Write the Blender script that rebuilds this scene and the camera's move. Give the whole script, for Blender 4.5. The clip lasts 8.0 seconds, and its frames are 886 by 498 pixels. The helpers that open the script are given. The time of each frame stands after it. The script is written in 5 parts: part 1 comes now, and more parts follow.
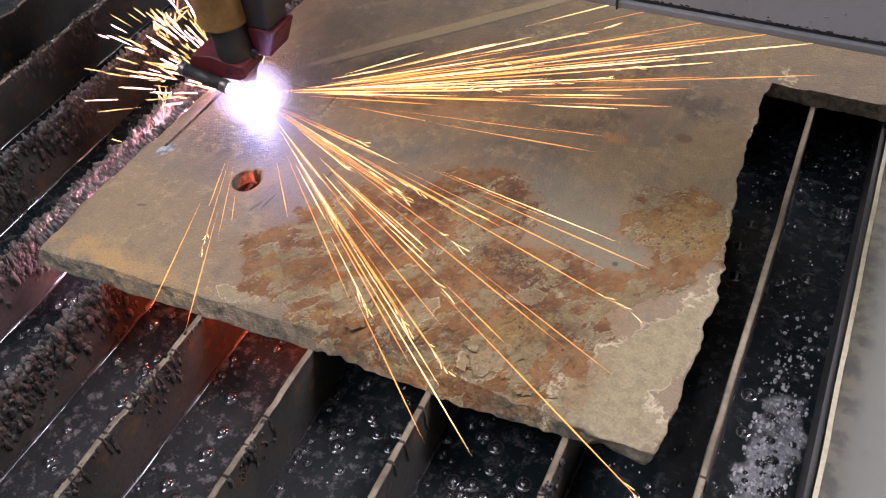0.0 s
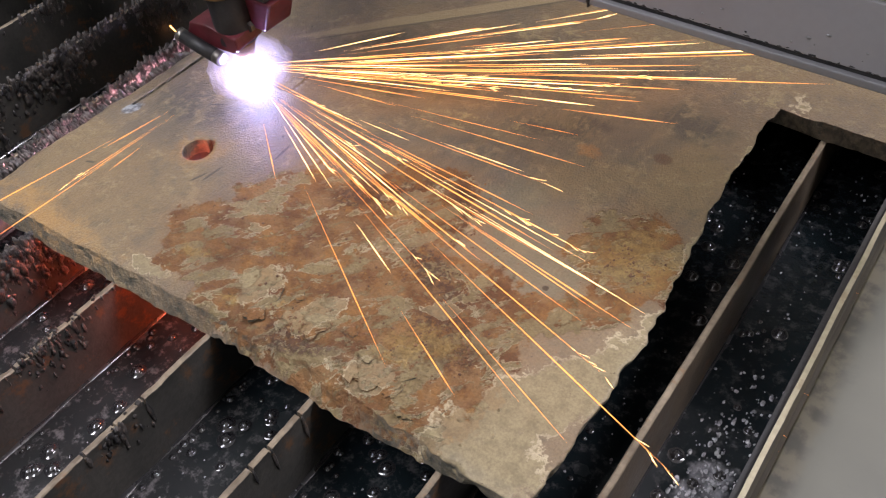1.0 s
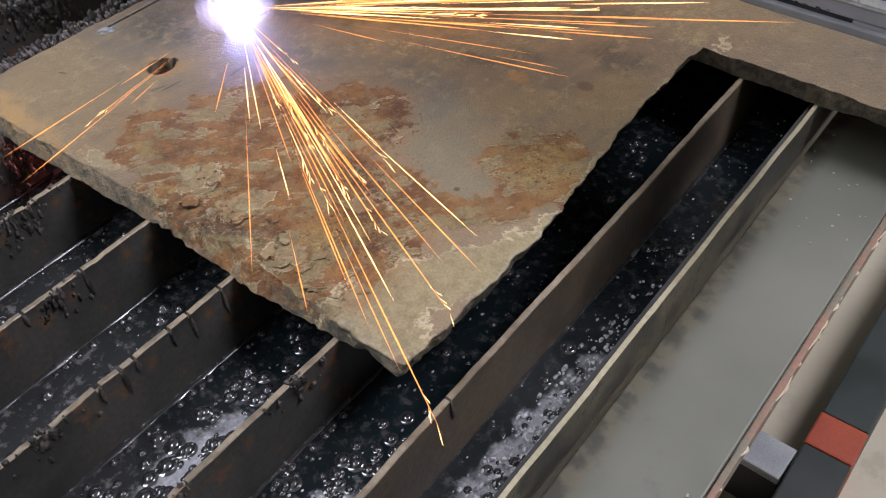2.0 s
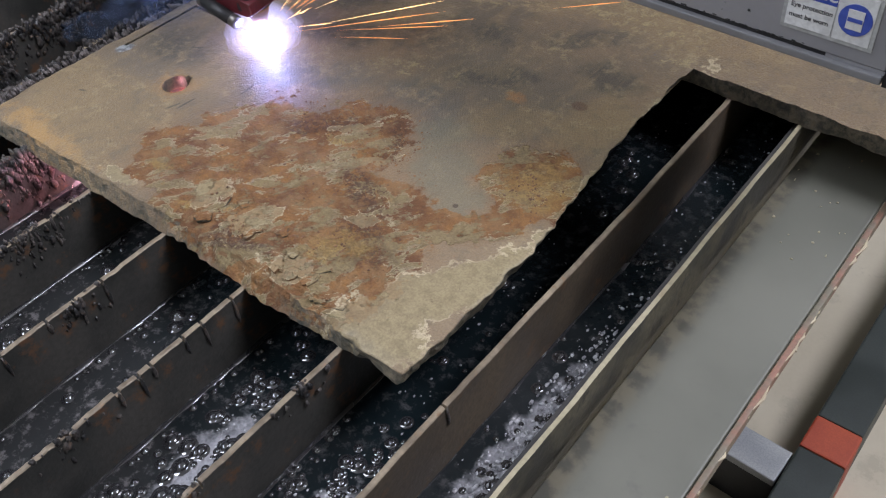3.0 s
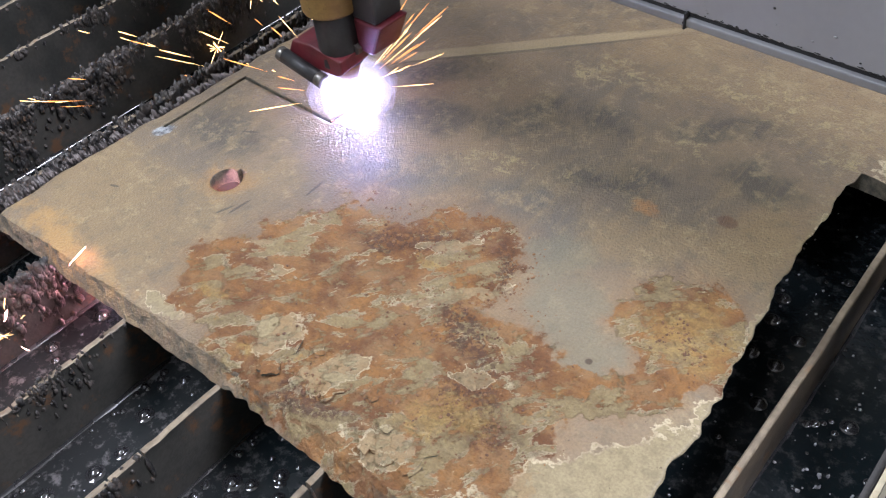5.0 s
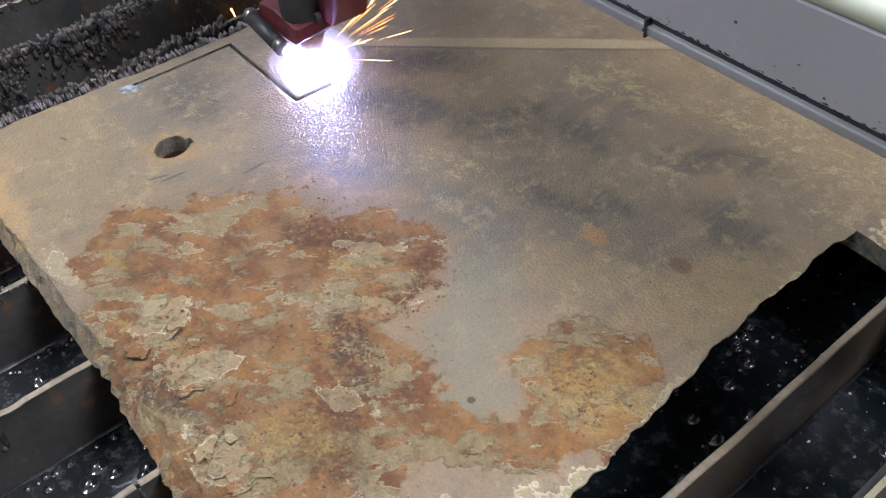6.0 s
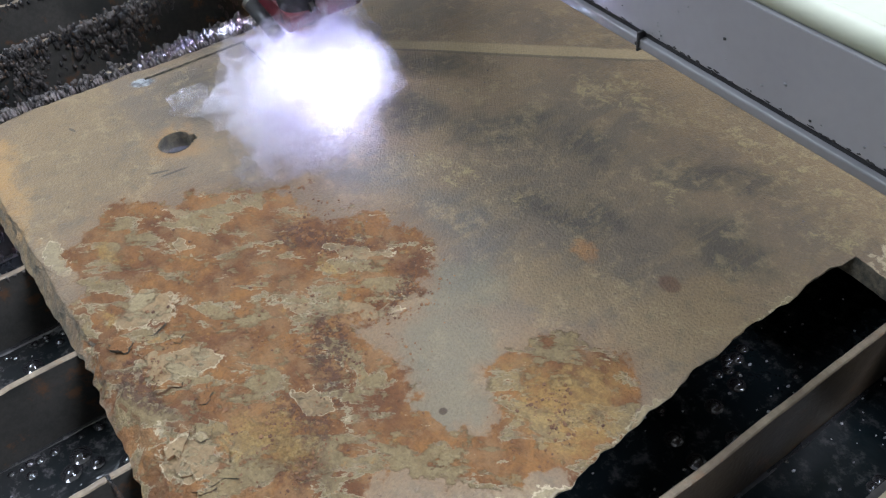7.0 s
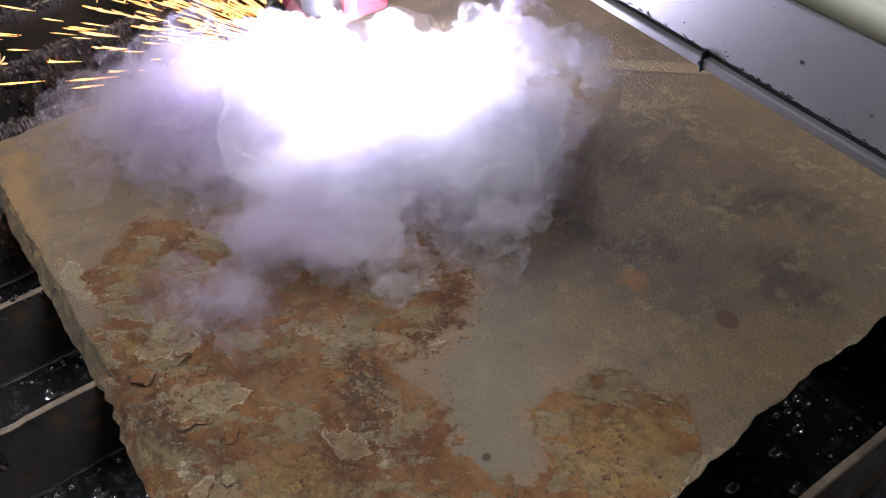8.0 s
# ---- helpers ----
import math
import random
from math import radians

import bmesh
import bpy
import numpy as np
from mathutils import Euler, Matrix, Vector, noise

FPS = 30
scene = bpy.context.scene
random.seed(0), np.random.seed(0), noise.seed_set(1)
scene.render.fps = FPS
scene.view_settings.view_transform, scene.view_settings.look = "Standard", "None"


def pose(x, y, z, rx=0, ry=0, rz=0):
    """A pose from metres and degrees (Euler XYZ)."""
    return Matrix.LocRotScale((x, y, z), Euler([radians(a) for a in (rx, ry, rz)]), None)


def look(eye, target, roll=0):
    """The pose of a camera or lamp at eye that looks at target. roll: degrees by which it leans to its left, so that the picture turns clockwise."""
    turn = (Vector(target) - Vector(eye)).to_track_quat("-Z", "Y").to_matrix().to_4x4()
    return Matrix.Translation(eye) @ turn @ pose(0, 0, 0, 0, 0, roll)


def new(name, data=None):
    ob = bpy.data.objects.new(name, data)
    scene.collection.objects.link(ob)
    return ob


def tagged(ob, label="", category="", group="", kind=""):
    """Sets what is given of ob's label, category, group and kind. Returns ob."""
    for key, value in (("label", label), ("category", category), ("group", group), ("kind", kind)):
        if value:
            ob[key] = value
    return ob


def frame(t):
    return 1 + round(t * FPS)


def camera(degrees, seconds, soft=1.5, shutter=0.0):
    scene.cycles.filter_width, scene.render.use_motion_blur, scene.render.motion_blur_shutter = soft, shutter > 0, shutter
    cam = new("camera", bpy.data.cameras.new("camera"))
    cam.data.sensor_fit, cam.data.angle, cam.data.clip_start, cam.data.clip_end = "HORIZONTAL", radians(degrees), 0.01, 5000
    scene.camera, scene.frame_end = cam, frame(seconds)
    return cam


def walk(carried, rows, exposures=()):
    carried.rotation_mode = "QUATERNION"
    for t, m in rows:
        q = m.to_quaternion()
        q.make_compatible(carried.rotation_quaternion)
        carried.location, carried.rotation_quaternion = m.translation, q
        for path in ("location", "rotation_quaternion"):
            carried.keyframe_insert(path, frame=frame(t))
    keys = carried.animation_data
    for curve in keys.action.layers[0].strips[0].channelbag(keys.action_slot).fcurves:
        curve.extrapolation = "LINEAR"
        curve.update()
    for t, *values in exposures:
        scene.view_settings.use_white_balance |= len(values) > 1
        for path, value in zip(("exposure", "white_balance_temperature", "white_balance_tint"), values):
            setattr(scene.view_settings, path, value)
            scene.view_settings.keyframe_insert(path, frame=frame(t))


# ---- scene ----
cam = camera(53.2, 8.0, soft=1.2)
PATH = [
    (0, (0.488, -0.367, 1.238), (-0.262, 0.791, -0.21), -7.9),
    (0.5, (0.501, -0.306, 1.216), (-0.277, 0.818, -0.244), -7.6),
    (1, (0.563, -0.274, 1.199), (-0.381, 0.741, -0.243), -7.7),
    (1.5, (0.631, -0.275, 1.175), (-0.377, 0.696, -0.253), -7.8),
    (1.7, (0.649, -0.29, 1.169), (-0.353, 0.709, -0.245), -6.5),
    (2.8, (0.681, -0.296, 1.203), (-0.332, 0.657, -0.234), -7.6),
    (3, (0.683, -0.298, 1.204), (-0.336, 0.674, -0.216), -7.0),
    (3.5, (0.661, -0.28, 1.2), (-0.374, 0.689, -0.211), -7.1),
    (4, (0.63, -0.265, 1.193), (-0.409, 0.704, -0.214), -7.1),
    (4.5, (0.597, -0.267, 1.191), (-0.443, 0.704, -0.215), -7.0),
    (5, (0.535, -0.233, 1.181), (-0.504, 0.738, -0.225), -7.0),
    (5.2, (0.529, -0.205, 1.164), (-0.52, 0.767, -0.234), -7.1),
    (6.3, (0.596, -0.109, 1.14), (-0.649, 0.608, -0.252), -6.2),
    (6.5, (0.599, -0.102, 1.14), (-0.654, 0.605, -0.25), -6.5),
    (7, (0.591, -0.097, 1.139), (-0.671, 0.601, -0.247), -6.4),
    (7.5, (0.566, -0.091, 1.13), (-0.704, 0.593, -0.256), -6.5),
    (8, (0.557, -0.092, 1.132), (-0.718, 0.577, -0.256), -6.6),
]
walk(cam, [(t, look(eye, target, roll)) for t, eye, target, roll in PATH],
     exposures=[(0.0, 0.14, 6850, 17), (0.5, 0.15, 7300, 15), (1.0, 0.1, 7000, 14), (1.5, 0.05, 6800, 13), (2.9, 0.02, 6500, 10), (3.5, 0.45, 6400, 10),
                (4.4, 0.52, 6400, 10), (5.2, 0.58, 6400, 9), (6.4, 0.43, 6300, 8), (7.0, 0.28, 6150, 6), (7.5, -0.36, 6700, 13), (8.0, -0.8, 6950, 15)])

# ---------------------------------------------------------------- light
world = bpy.data.worlds.new("world")
scene.world = world
scene.cycles.transparent_max_bounces = 128
world.use_nodes = True
world.node_tree.nodes["Background"].inputs[0].default_value = (0.75, 0.85, 1.0, 1)
world.node_tree.nodes["Background"].inputs[1].default_value = 0.3


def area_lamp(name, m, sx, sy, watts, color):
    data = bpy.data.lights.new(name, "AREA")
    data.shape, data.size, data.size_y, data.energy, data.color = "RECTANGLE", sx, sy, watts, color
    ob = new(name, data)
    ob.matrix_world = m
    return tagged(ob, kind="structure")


# two lamps assumed under the unseen ceiling for the workshop's general light
area_lamp("overhead_lamp", look((1.7, 1.2, 3.1), (0.5, 0.2, 0.8)), 1.6, 0.35, 87, (0.85, 0.86, 1.0))
area_lamp("overhead_lamp", look((-0.6, -1.0, 3.1), (0.2, 0.1, 0.8)), 2.4, 0.35, 62, (0.81, 0.86, 1.0))

H = 0.80        # top of the plate
T = 0.012       # its thickness
SLAT = H - T    # top of the slats
WATER = 0.735
FLANGE = 0.755


# ---------------------------------------------------------------- materials
class Mat:
    def __init__(self, name, color=(0.5, 0.5, 0.5), rough=0.6, metal=0.0):
        self.m = bpy.data.materials.new(name)
        self.m.use_nodes = True
        self.t = self.m.node_tree
        self.b = self.t.nodes["Principled BSDF"]
        self.b.inputs["Base Color"].default_value = (*color, 1)
        self.b.inputs["Roughness"].default_value = rough
        self.b.inputs["Metallic"].default_value = metal
        self.co = self.t.nodes.new("ShaderNodeTexCoord").outputs["Object"]

    def n(self, kind, **kw):
        node = self.t.nodes.new("ShaderNode" + kind)
        for k, v in kw.items():
            setattr(node, k, v)
        return node

    def put(self, sock, v):
        if isinstance(v, bpy.types.NodeSocket):
            self.t.links.new(v, sock)
        elif isinstance(v, (tuple, list)):
            sock.default_value = (*v, 1) if sock.type == "RGBA" and len(v) == 3 else v
        else:
            sock.default_value = v

    def noise(self, scale, detail=4, rough=0.55, stretch=None, warp=0.0, turn=None):
        nd = self.n("TexNoise")
        co = self.co
        if stretch:
            mp = self.n("Mapping", vector_type="POINT" if turn is None else "TEXTURE")
            self.put(mp.inputs["Vector"], co)
            mp.inputs["Scale"].default_value = stretch
            mp.inputs["Rotation"].default_value = (0, 0, radians(turn or 0))
            co = mp.outputs[0]
        self.put(nd.inputs["Vector"], co)
        nd.inputs["Scale"].default_value = scale
        nd.inputs["Detail"].default_value = detail
        nd.inputs["Roughness"].default_value = rough
        nd.inputs["Distortion"].default_value = warp
        return nd.outputs["Fac"]

    def ramp(self, v, lo, hi, a=0.0, b=1.0):
        nd = self.n("MapRange", interpolation_type="SMOOTHSTEP")
        self.put(nd.inputs[0], v)
        for i, x in enumerate((lo, hi, a, b)):
            nd.inputs[i + 1].default_value = x
        return nd.outputs[0]

    def math(self, op, a, b=0.0):
        nd = self.n("Math", operation=op)
        self.put(nd.inputs[0], a)
        self.put(nd.inputs[1], b)
        return nd.outputs[0]

    def mix(self, fac, a, b):
        nd = self.n("Mix", data_type="RGBA")
        self.put(nd.inputs[0], fac)
        self.put(nd.inputs[6], a)
        self.put(nd.inputs[7], b)
        return nd.outputs[2]

    def spot(self, cx, cy, rx, ry, turn=0.0, z=H):
        """1 in the middle of an ellipse of the plan, 0 on its rim, below 0 outside."""
        mp = self.n("Mapping", vector_type="TEXTURE")
        self.put(mp.inputs[0], self.co)
        mp.inputs[1].default_value = (cx, cy, z)
        mp.inputs[2].default_value = (0, 0, radians(turn))
        mp.inputs[3].default_value = (rx, ry, 1)
        ln = self.n("VectorMath", operation="LENGTH")
        self.put(ln.inputs[0], mp.outputs[0])
        return self.math("SUBTRACT", 1.0, ln.outputs["Value"])

    def most(self, spots):
        out = spots[0]
        for s in spots[1:]:
            nd = self.n("Math", operation="SMOOTH_MAX")
            self.put(nd.inputs[0], out)
            self.put(nd.inputs[1], s)
            nd.inputs[2].default_value = 0.2
            out = nd.outputs[0]
        return out

    def bump(self, v, strength=0.4, dist=0.001):
        nd = self.n("Bump")
        nd.inputs["Strength"].default_value = strength
        nd.inputs["Distance"].default_value = dist
        self.put(nd.inputs["Height"], v)
        self.put(self.b.inputs["Normal"], nd.outputs[0])

    def color(self, v):
        self.put(self.b.inputs["Base Color"], v)

    def rough(self, v):
        self.put(self.b.inputs["Roughness"], v)


def grainy(name, a, b, scale, rough=(0.5, 0.75), metal=0.0, bump=0.3, fine=400, dist=0.0006, stain=None, speck=0.35):
    """A surface of two tones with fine relief."""
    m = Mat(name, a, rough[0], metal)
    big, small = m.noise(scale, 5), m.noise(fine, 3)
    c = m.mix(m.ramp(big, 0.35, 0.65), a, b)
    c = m.mix(m.ramp(small, 0.3, 0.75, 0.0, speck), c, tuple(x * 0.45 for x in a))
    if stain:
        c = m.mix(m.ramp(m.noise(scale * 2.3, 6, 0.7), 0.56, 0.66, 0.0, 0.8), c, stain)
    m.color(c)
    m.rough(m.ramp(big, 0.3, 0.7, *rough))
    m.bump(m.math("ADD", small, m.math("MULTIPLY", big, 2.0)), bump, dist)
    return m.m


def glow(name, color, strength):
    m = bpy.data.materials.new(name)
    m.use_nodes = True
    t = m.node_tree
    t.nodes.clear()
    e, o = t.nodes.new("ShaderNodeEmission"), t.nodes.new("ShaderNodeOutputMaterial")
    e.inputs[0].default_value, e.inputs[1].default_value = (*color, 1), strength
    t.links.new(e.outputs[0], o.inputs[0])
    return m


def plate_material():
    m = Mat("rusty_steel")
    # ragged borders: the plan is warped at three scales before the stains are laid on it
    flat = m.co
    for sc, amp in ((12, 0.03), (48, 0.024), (170, 0.011)):
        nd = m.n("TexNoise")
        m.put(nd.inputs["Vector"], m.co)
        nd.inputs["Scale"].default_value, nd.inputs["Detail"].default_value, nd.inputs["Roughness"].default_value = sc, 3, 0.6
        sub, mul, add = m.n("VectorMath", operation="SUBTRACT"), m.n("VectorMath", operation="MULTIPLY"), m.n("VectorMath", operation="ADD")
        m.put(sub.inputs[0], nd.outputs["Color"])
        sub.inputs[1].default_value = (0.5, 0.5, 0.5)
        m.put(mul.inputs[0], sub.outputs[0])
        mul.inputs[1].default_value = (amp, amp, 0)
        m.put(add.inputs[0], flat)
        m.put(add.inputs[1], mul.outputs[0])
        flat = add.outputs[0]
    true = m.co
    n_big, n_mid, n_fine = m.noise(9, 5), m.noise(34, 6, 0.6), m.noise(150, 6, 0.68)
    n_grit, n_streak = m.noise(620, 3, 0.6), m.noise(60, 6, 0.7, (1.0, 0.35, 1.0), 0.5)
    wob = m.math("ADD", m.math("MULTIPLY", m.math("SUBTRACT", n_mid, 0.5), 1.3), m.math("MULTIPLY", m.math("SUBTRACT", n_fine, 0.5), 0.9))
    m.co = flat
    s_tan = m.most([m.spot(0.05, -0.07, 0.13, 0.06), m.spot(0.34, 0.105, 0.05, 0.03, 30), m.spot(0.40, 0.14, 0.03, 0.06), m.spot(0.33, 0.29, 0.2, 0.05)])
    s_dark = m.most([m.spot(0.156, 0.130, 0.055, 0.03, 25), m.spot(0.215, 0.168, 0.06, 0.028, 40), m.spot(0.262, 0.19, 0.035, 0.022), m.spot(0.305, 0.147, 0.045, 0.018, 25),
                     m.spot(0.378, 0.192, 0.03, 0.024), m.spot(0.335, 0.236, 0.045, 0.022, 30), m.spot(0.045, 0.025, 0.05, 0.035), m.spot(0.12, 0.17, 0.05, 0.02, 44)])
    s_sheen = m.most([m.spot(0.19, 0.072, 0.06, 0.024, 35), m.spot(0.265, 0.092, 0.04, 0.03, 20), m.spot(0.30, 0.08, 0.03, 0.04)])
    s_bay = m.most([m.spot(0.345, 0.036, 0.030, 0.034, -25), m.spot(0.37, 0.018, 0.022, 0.018, 30), m.spot(0.318, 0.066, 0.026, 0.026)])
    s_rust = m.most([m.spot(0.213, -0.030, 0.072, 0.062, 25), m.spot(0.258, 0.012, 0.048, 0.056, -20), m.spot(0.27, -0.06, 0.11, 0.062), m.spot(0.325, -0.043, 0.056, 0.055),
                     m.spot(0.168, -0.074, 0.036, 0.03), m.spot(0.378, -0.006, 0.034, 0.015, 40), m.spot(0.404, 0.020, 0.022, 0.016, 45), m.spot(0.345, -0.082, 0.056, 0.038), m.spot(0.401, 0.062, 0.033, 0.037, 10)])
    s_ochre = m.most([m.spot(0.401, 0.064, 0.034, 0.038, 10), m.spot(0.164, -0.082, 0.016, 0.008, 20), m.spot(0.256, 0.018, 0.010, 0.004, 30), m.spot(0.211, -0.097, 0.009, 0.007), m.spot(0.34, -0.06, 0.04, 0.016, 40)])
    s_left = m.spot(0.05, -0.115, 0.11, 0.02, -3)
    s_pale = m.most([m.spot(0.428, -0.036, 0.085, 0.026, 56), m.spot(0.408, -0.095, 0.042, 0.03), m.spot(0.222, -0.080, 0.022, 0.013, 60), m.spot(0.268, -0.080, 0.024, 0.011, 55),
                     m.spot(0.329, -0.039, 0.014, 0.006, 40), m.spot(0.285, 0.006, 0.042, 0.0075, 50), m.spot(0.323, -0.092, 0.019, 0.014, 30), m.spot(0.252, 0.036, 0.022, 0.005, 40),
                     m.spot(0.158, -0.032, 0.017, 0.0035, 36), m.spot(0.185, -0.042, 0.010, 0.005), m.spot(0.152, -0.108, 0.022, 0.007), m.spot(0.434, 0.12, 0.010, 0.14, 3)])
    s_crink = m.most([m.spot(0.232, 0.250, 0.045, 0.025, 20), m.spot(0.347, 0.278, 0.08, 0.028), m.spot(0.398, 0.244, 0.024, 0.014), m.spot(0.24, 0.116, 0.05, 0.015, 20), m.spot(0.333, 0.205, 0.02, 0.012)])
    s_grain = m.most([m.spot(0.228, 0.026, 0.044, 0.013, 38), m.spot(0.306, -0.012, 0.036, 0.014, -30), m.spot(0.298, 0.036, 0.03, 0.010, -45), m.spot(0.345, -0.05, 0.03, 0.02), m.spot(0.27, -0.098, 0.035, 0.008, 15)])
    s_hole = m.spot(0.0885, -0.010, 0.03, 0.024)
    s_orange = m.spot(0.329, 0.135, 0.011, 0.008)
    m.co = true
    s_band, s_bandedge = m.spot(0.15, 0.233, 0.16, 0.0085, 44.4), m.spot(0.153, 0.2265, 0.16, 0.0022, 44.4)
    # mill scale: grey-olive to tan, with dark and blue-grey clouds and dry pale scratches
    base = m.mix(m.ramp(n_big, 0.36, 0.62), (0.158, 0.126, 0.088), (0.234, 0.171, 0.102))
    base = m.mix(m.ramp(m.math("ADD", s_tan, wob), -0.1, 0.6, 0, 0.45), base, (0.275, 0.192, 0.088))
    base = m.mix(m.ramp(m.math("ADD", s_dark, m.math("MULTIPLY", wob, 0.8)), -0.1, 0.7, 0, 0.8), base, (0.072, 0.065, 0.052))
    base = m.mix(m.ramp(m.math("ADD", s_sheen, m.math("MULTIPLY", wob, 0.6)), -0.1, 0.7, 0, 0.6), base, (0.118, 0.113, 0.10))
    base = m.mix(m.ramp(n_streak, 0.47, 0.62, 0, 0.4), base, (0.27, 0.20, 0.105))
    base = m.mix(m.ramp(m.noise(75, 7, 0.75), 0.34, 0.50, 0.4, 0), base, (0.085, 0.07, 0.048))
    specks = m.ramp(m.math("ADD", m.noise(85, 7, 0.78), m.math("MULTIPLY", n_mid, 0.5)), 0.76, 0.92)
    base = m.mix(m.math("MULTIPLY", specks, 0.5), base, (0.38, 0.30, 0.165))
    crink = m.math("MULTIPLY", m.ramp(m.noise(105, 8, 0.8, warp=0.5), 0.50, 0.62), m.ramp(m.math("ADD", s_crink, wob), -0.1, 0.6))
    base = m.mix(m.math("MULTIPLY", crink, 0.75), base, (0.43, 0.35, 0.17))
    base = m.mix(m.ramp(m.math("ADD", s_hole, wob), 0.0, 0.8, 0, 0.55), base, (0.34, 0.19, 0.06))
    base = m.mix(m.ramp(m.math("ADD", s_orange, wob), 0.0, 0.7, 0, 0.6), base, (0.36, 0.17, 0.05))
    base = m.mix(m.ramp(m.math("ADD", s_band, m.math("MULTIPLY", wob, 0.25)), 0.0, 0.35, 0, 0.8), base, (0.38, 0.30, 0.165))
    base = m.mix(m.ramp(m.math("ADD", s_bandedge, m.math("MULTIPLY", wob, 0.4)), 0.0, 0.5, 0, 0.6), base, (0.07, 0.06, 0.045))
    # brown rust in layers: smooth stain, crusted olive-grey islands, dark crumbly fields; torn rims painted pale as if
    # catching light
    rusty = m.ramp(m.math("ADD", s_rust, m.math("MULTIPLY", wob, 0.6)), -0.06, 0.06)
    rust = m.mix(m.ramp(m.noise(30, 5, 0.6), 0.36, 0.62), (0.145, 0.055, 0.017), (0.300, 0.140, 0.039))
    rust = m.mix(m.ramp(n_fine, 0.40, 0.66, 0, 0.45), rust, (0.105, 0.048, 0.024))
    rust = m.mix(m.ramp(m.noise(52, 6, 0.65), 0.48, 0.62, 0, 0.6), rust, (0.285, 0.165, 0.072))
    crust = m.noise(58, 10, 0.66, (1.7, 0.9, 1.0), 0.3, 52)
    grey = m.math("MAXIMUM", m.ramp(crust, 0.535, 0.56), m.ramp(m.noise(125, 7, 0.66, (1.4, 0.9, 1.0), 0.3, 45), 0.575, 0.60, 0, 0.8))
    rust = m.mix(m.math("MULTIPLY", grey, 0.8), rust, m.mix(m.ramp(n_fine, 0.36, 0.62), (0.212, 0.165, 0.080), (0.305, 0.250, 0.125)))
    rim = m.math("MULTIPLY", m.ramp(crust, 0.52, 0.535), m.ramp(crust, 0.545, 0.57, 1.0, 0.0))
    rust = m.mix(m.math("MULTIPLY", rim, m.ramp(n_mid, 0.40, 0.58, 0, 0.9)), rust, (0.52, 0.43, 0.27))
    rust = m.mix(m.ramp(m.noise(95, 6, 0.7), 0.59, 0.68, 0, 0.6), rust, (0.40, 0.215, 0.06))
    crumbs = m.math("MULTIPLY", m.ramp(m.noise(260, 4, 0.7), 0.44, 0.56), m.ramp(m.math("ADD", s_grain, wob), -0.1, 0.5))
    rust = m.mix(m.math("MULTIPLY", crumbs, 0.8), rust, (0.085, 0.036, 0.024))
    rust = m.mix(m.ramp(m.math("ADD", s_ochre, wob), 0.1, 0.7, 0, 0.7), rust, m.mix(m.ramp(n_fine, 0.38, 0.6), (0.25, 0.15, 0.05), (0.42, 0.27, 0.085)))
    # a thin brown stain runs out past the crust
    base = m.mix(m.ramp(m.math("ADD", s_rust, m.math("MULTIPLY", wob, 0.5)), -0.5, 0.1, 0, 0.45), base, (0.235, 0.138, 0.068))
    base = m.mix(m.ramp(m.math("ADD", s_bay, m.math("MULTIPLY", wob, 0.4)), 0.0, 0.5, 0, 0.6), base, (0.172, 0.160, 0.108))
    col = m.mix(m.math("MULTIPLY", rusty, 0.95), base, rust)
    col = m.mix(m.ramp(m.math("ADD", s_left, wob), 0.2, 0.9, 0, 0.75), col, (0.42, 0.25, 0.09))
    # pale, flaked grey by the corner and the front
    pale = m.math("ADD", s_pale, m.math("MULTIPLY", wob, 0.8))
    flake = m.ramp(pale, 0.12, 0.26)
    col = m.mix(m.math("MULTIPLY", flake, m.ramp(rusty, 0, 1, 0.8, 0.58)), col, m.mix(m.ramp(n_fine, 0.36, 0.62), (0.222, 0.180, 0.100), (0.320, 0.265, 0.148)))
    # thin pale lip: the glint on flake edges put into the colour
    lip = m.math("MULTIPLY", m.ramp(pale, 0.10, 0.15), m.ramp(pale, 0.18, 0.24, 1.0, 0.0))
    col = m.mix(m.math("MULTIPLY", lip, m.ramp(n_mid, 0.38, 0.58, 0, 0.9)), col, (0.54, 0.45, 0.29))
    pits = m.ramp(m.noise(210, 5, 0.75), 0.64, 0.70)
    col = m.mix(m.math("MULTIPLY", pits, 0.7), col, (0.06, 0.035, 0.02))
    col = m.mix(m.ramp(m.math("ADD", m.spot(0.377, 0.152, 0.008, 0.006), m.math("MULTIPLY", wob, 0.4)), 0.0, 0.3, 0, 0.7), col, (0.12, 0.06, 0.03))
    col = m.mix(m.ramp(m.spot(0.373, 0.014, 0.0025, 0.0025), 0, 0.4, 0, 0.9), col, (0.05, 0.03, 0.015))
    for sx, sy, ln, turn in ((0.146, 0.020, 0.011, 95), (0.118, -0.022, 0.012, 85), (0.112, -0.030, 0.008, 70), (0.06, 0.035, 0.008, 30), (0.028, -0.062, 0.005, 20)):
        col = m.mix(m.ramp(m.math("ADD", m.spot(sx, sy, ln, 0.0013, turn), m.math("MULTIPLY", wob, 0.25)), 0.0, 0.4, 0, 0.75), col, (0.045, 0.04, 0.032))
    pierce = m.ramp(m.math("ADD", m.spot(0.003, -0.003, 0.013, 0.007, 70), m.math("MULTIPLY", wob, 0.9)), 0.15, 0.4)
    col = m.mix(m.math("MULTIPLY", pierce, 0.85), col, m.mix(m.ramp(n_fine, 0.4, 0.6), (0.10, 0.12, 0.14), (0.42, 0.46, 0.48)))
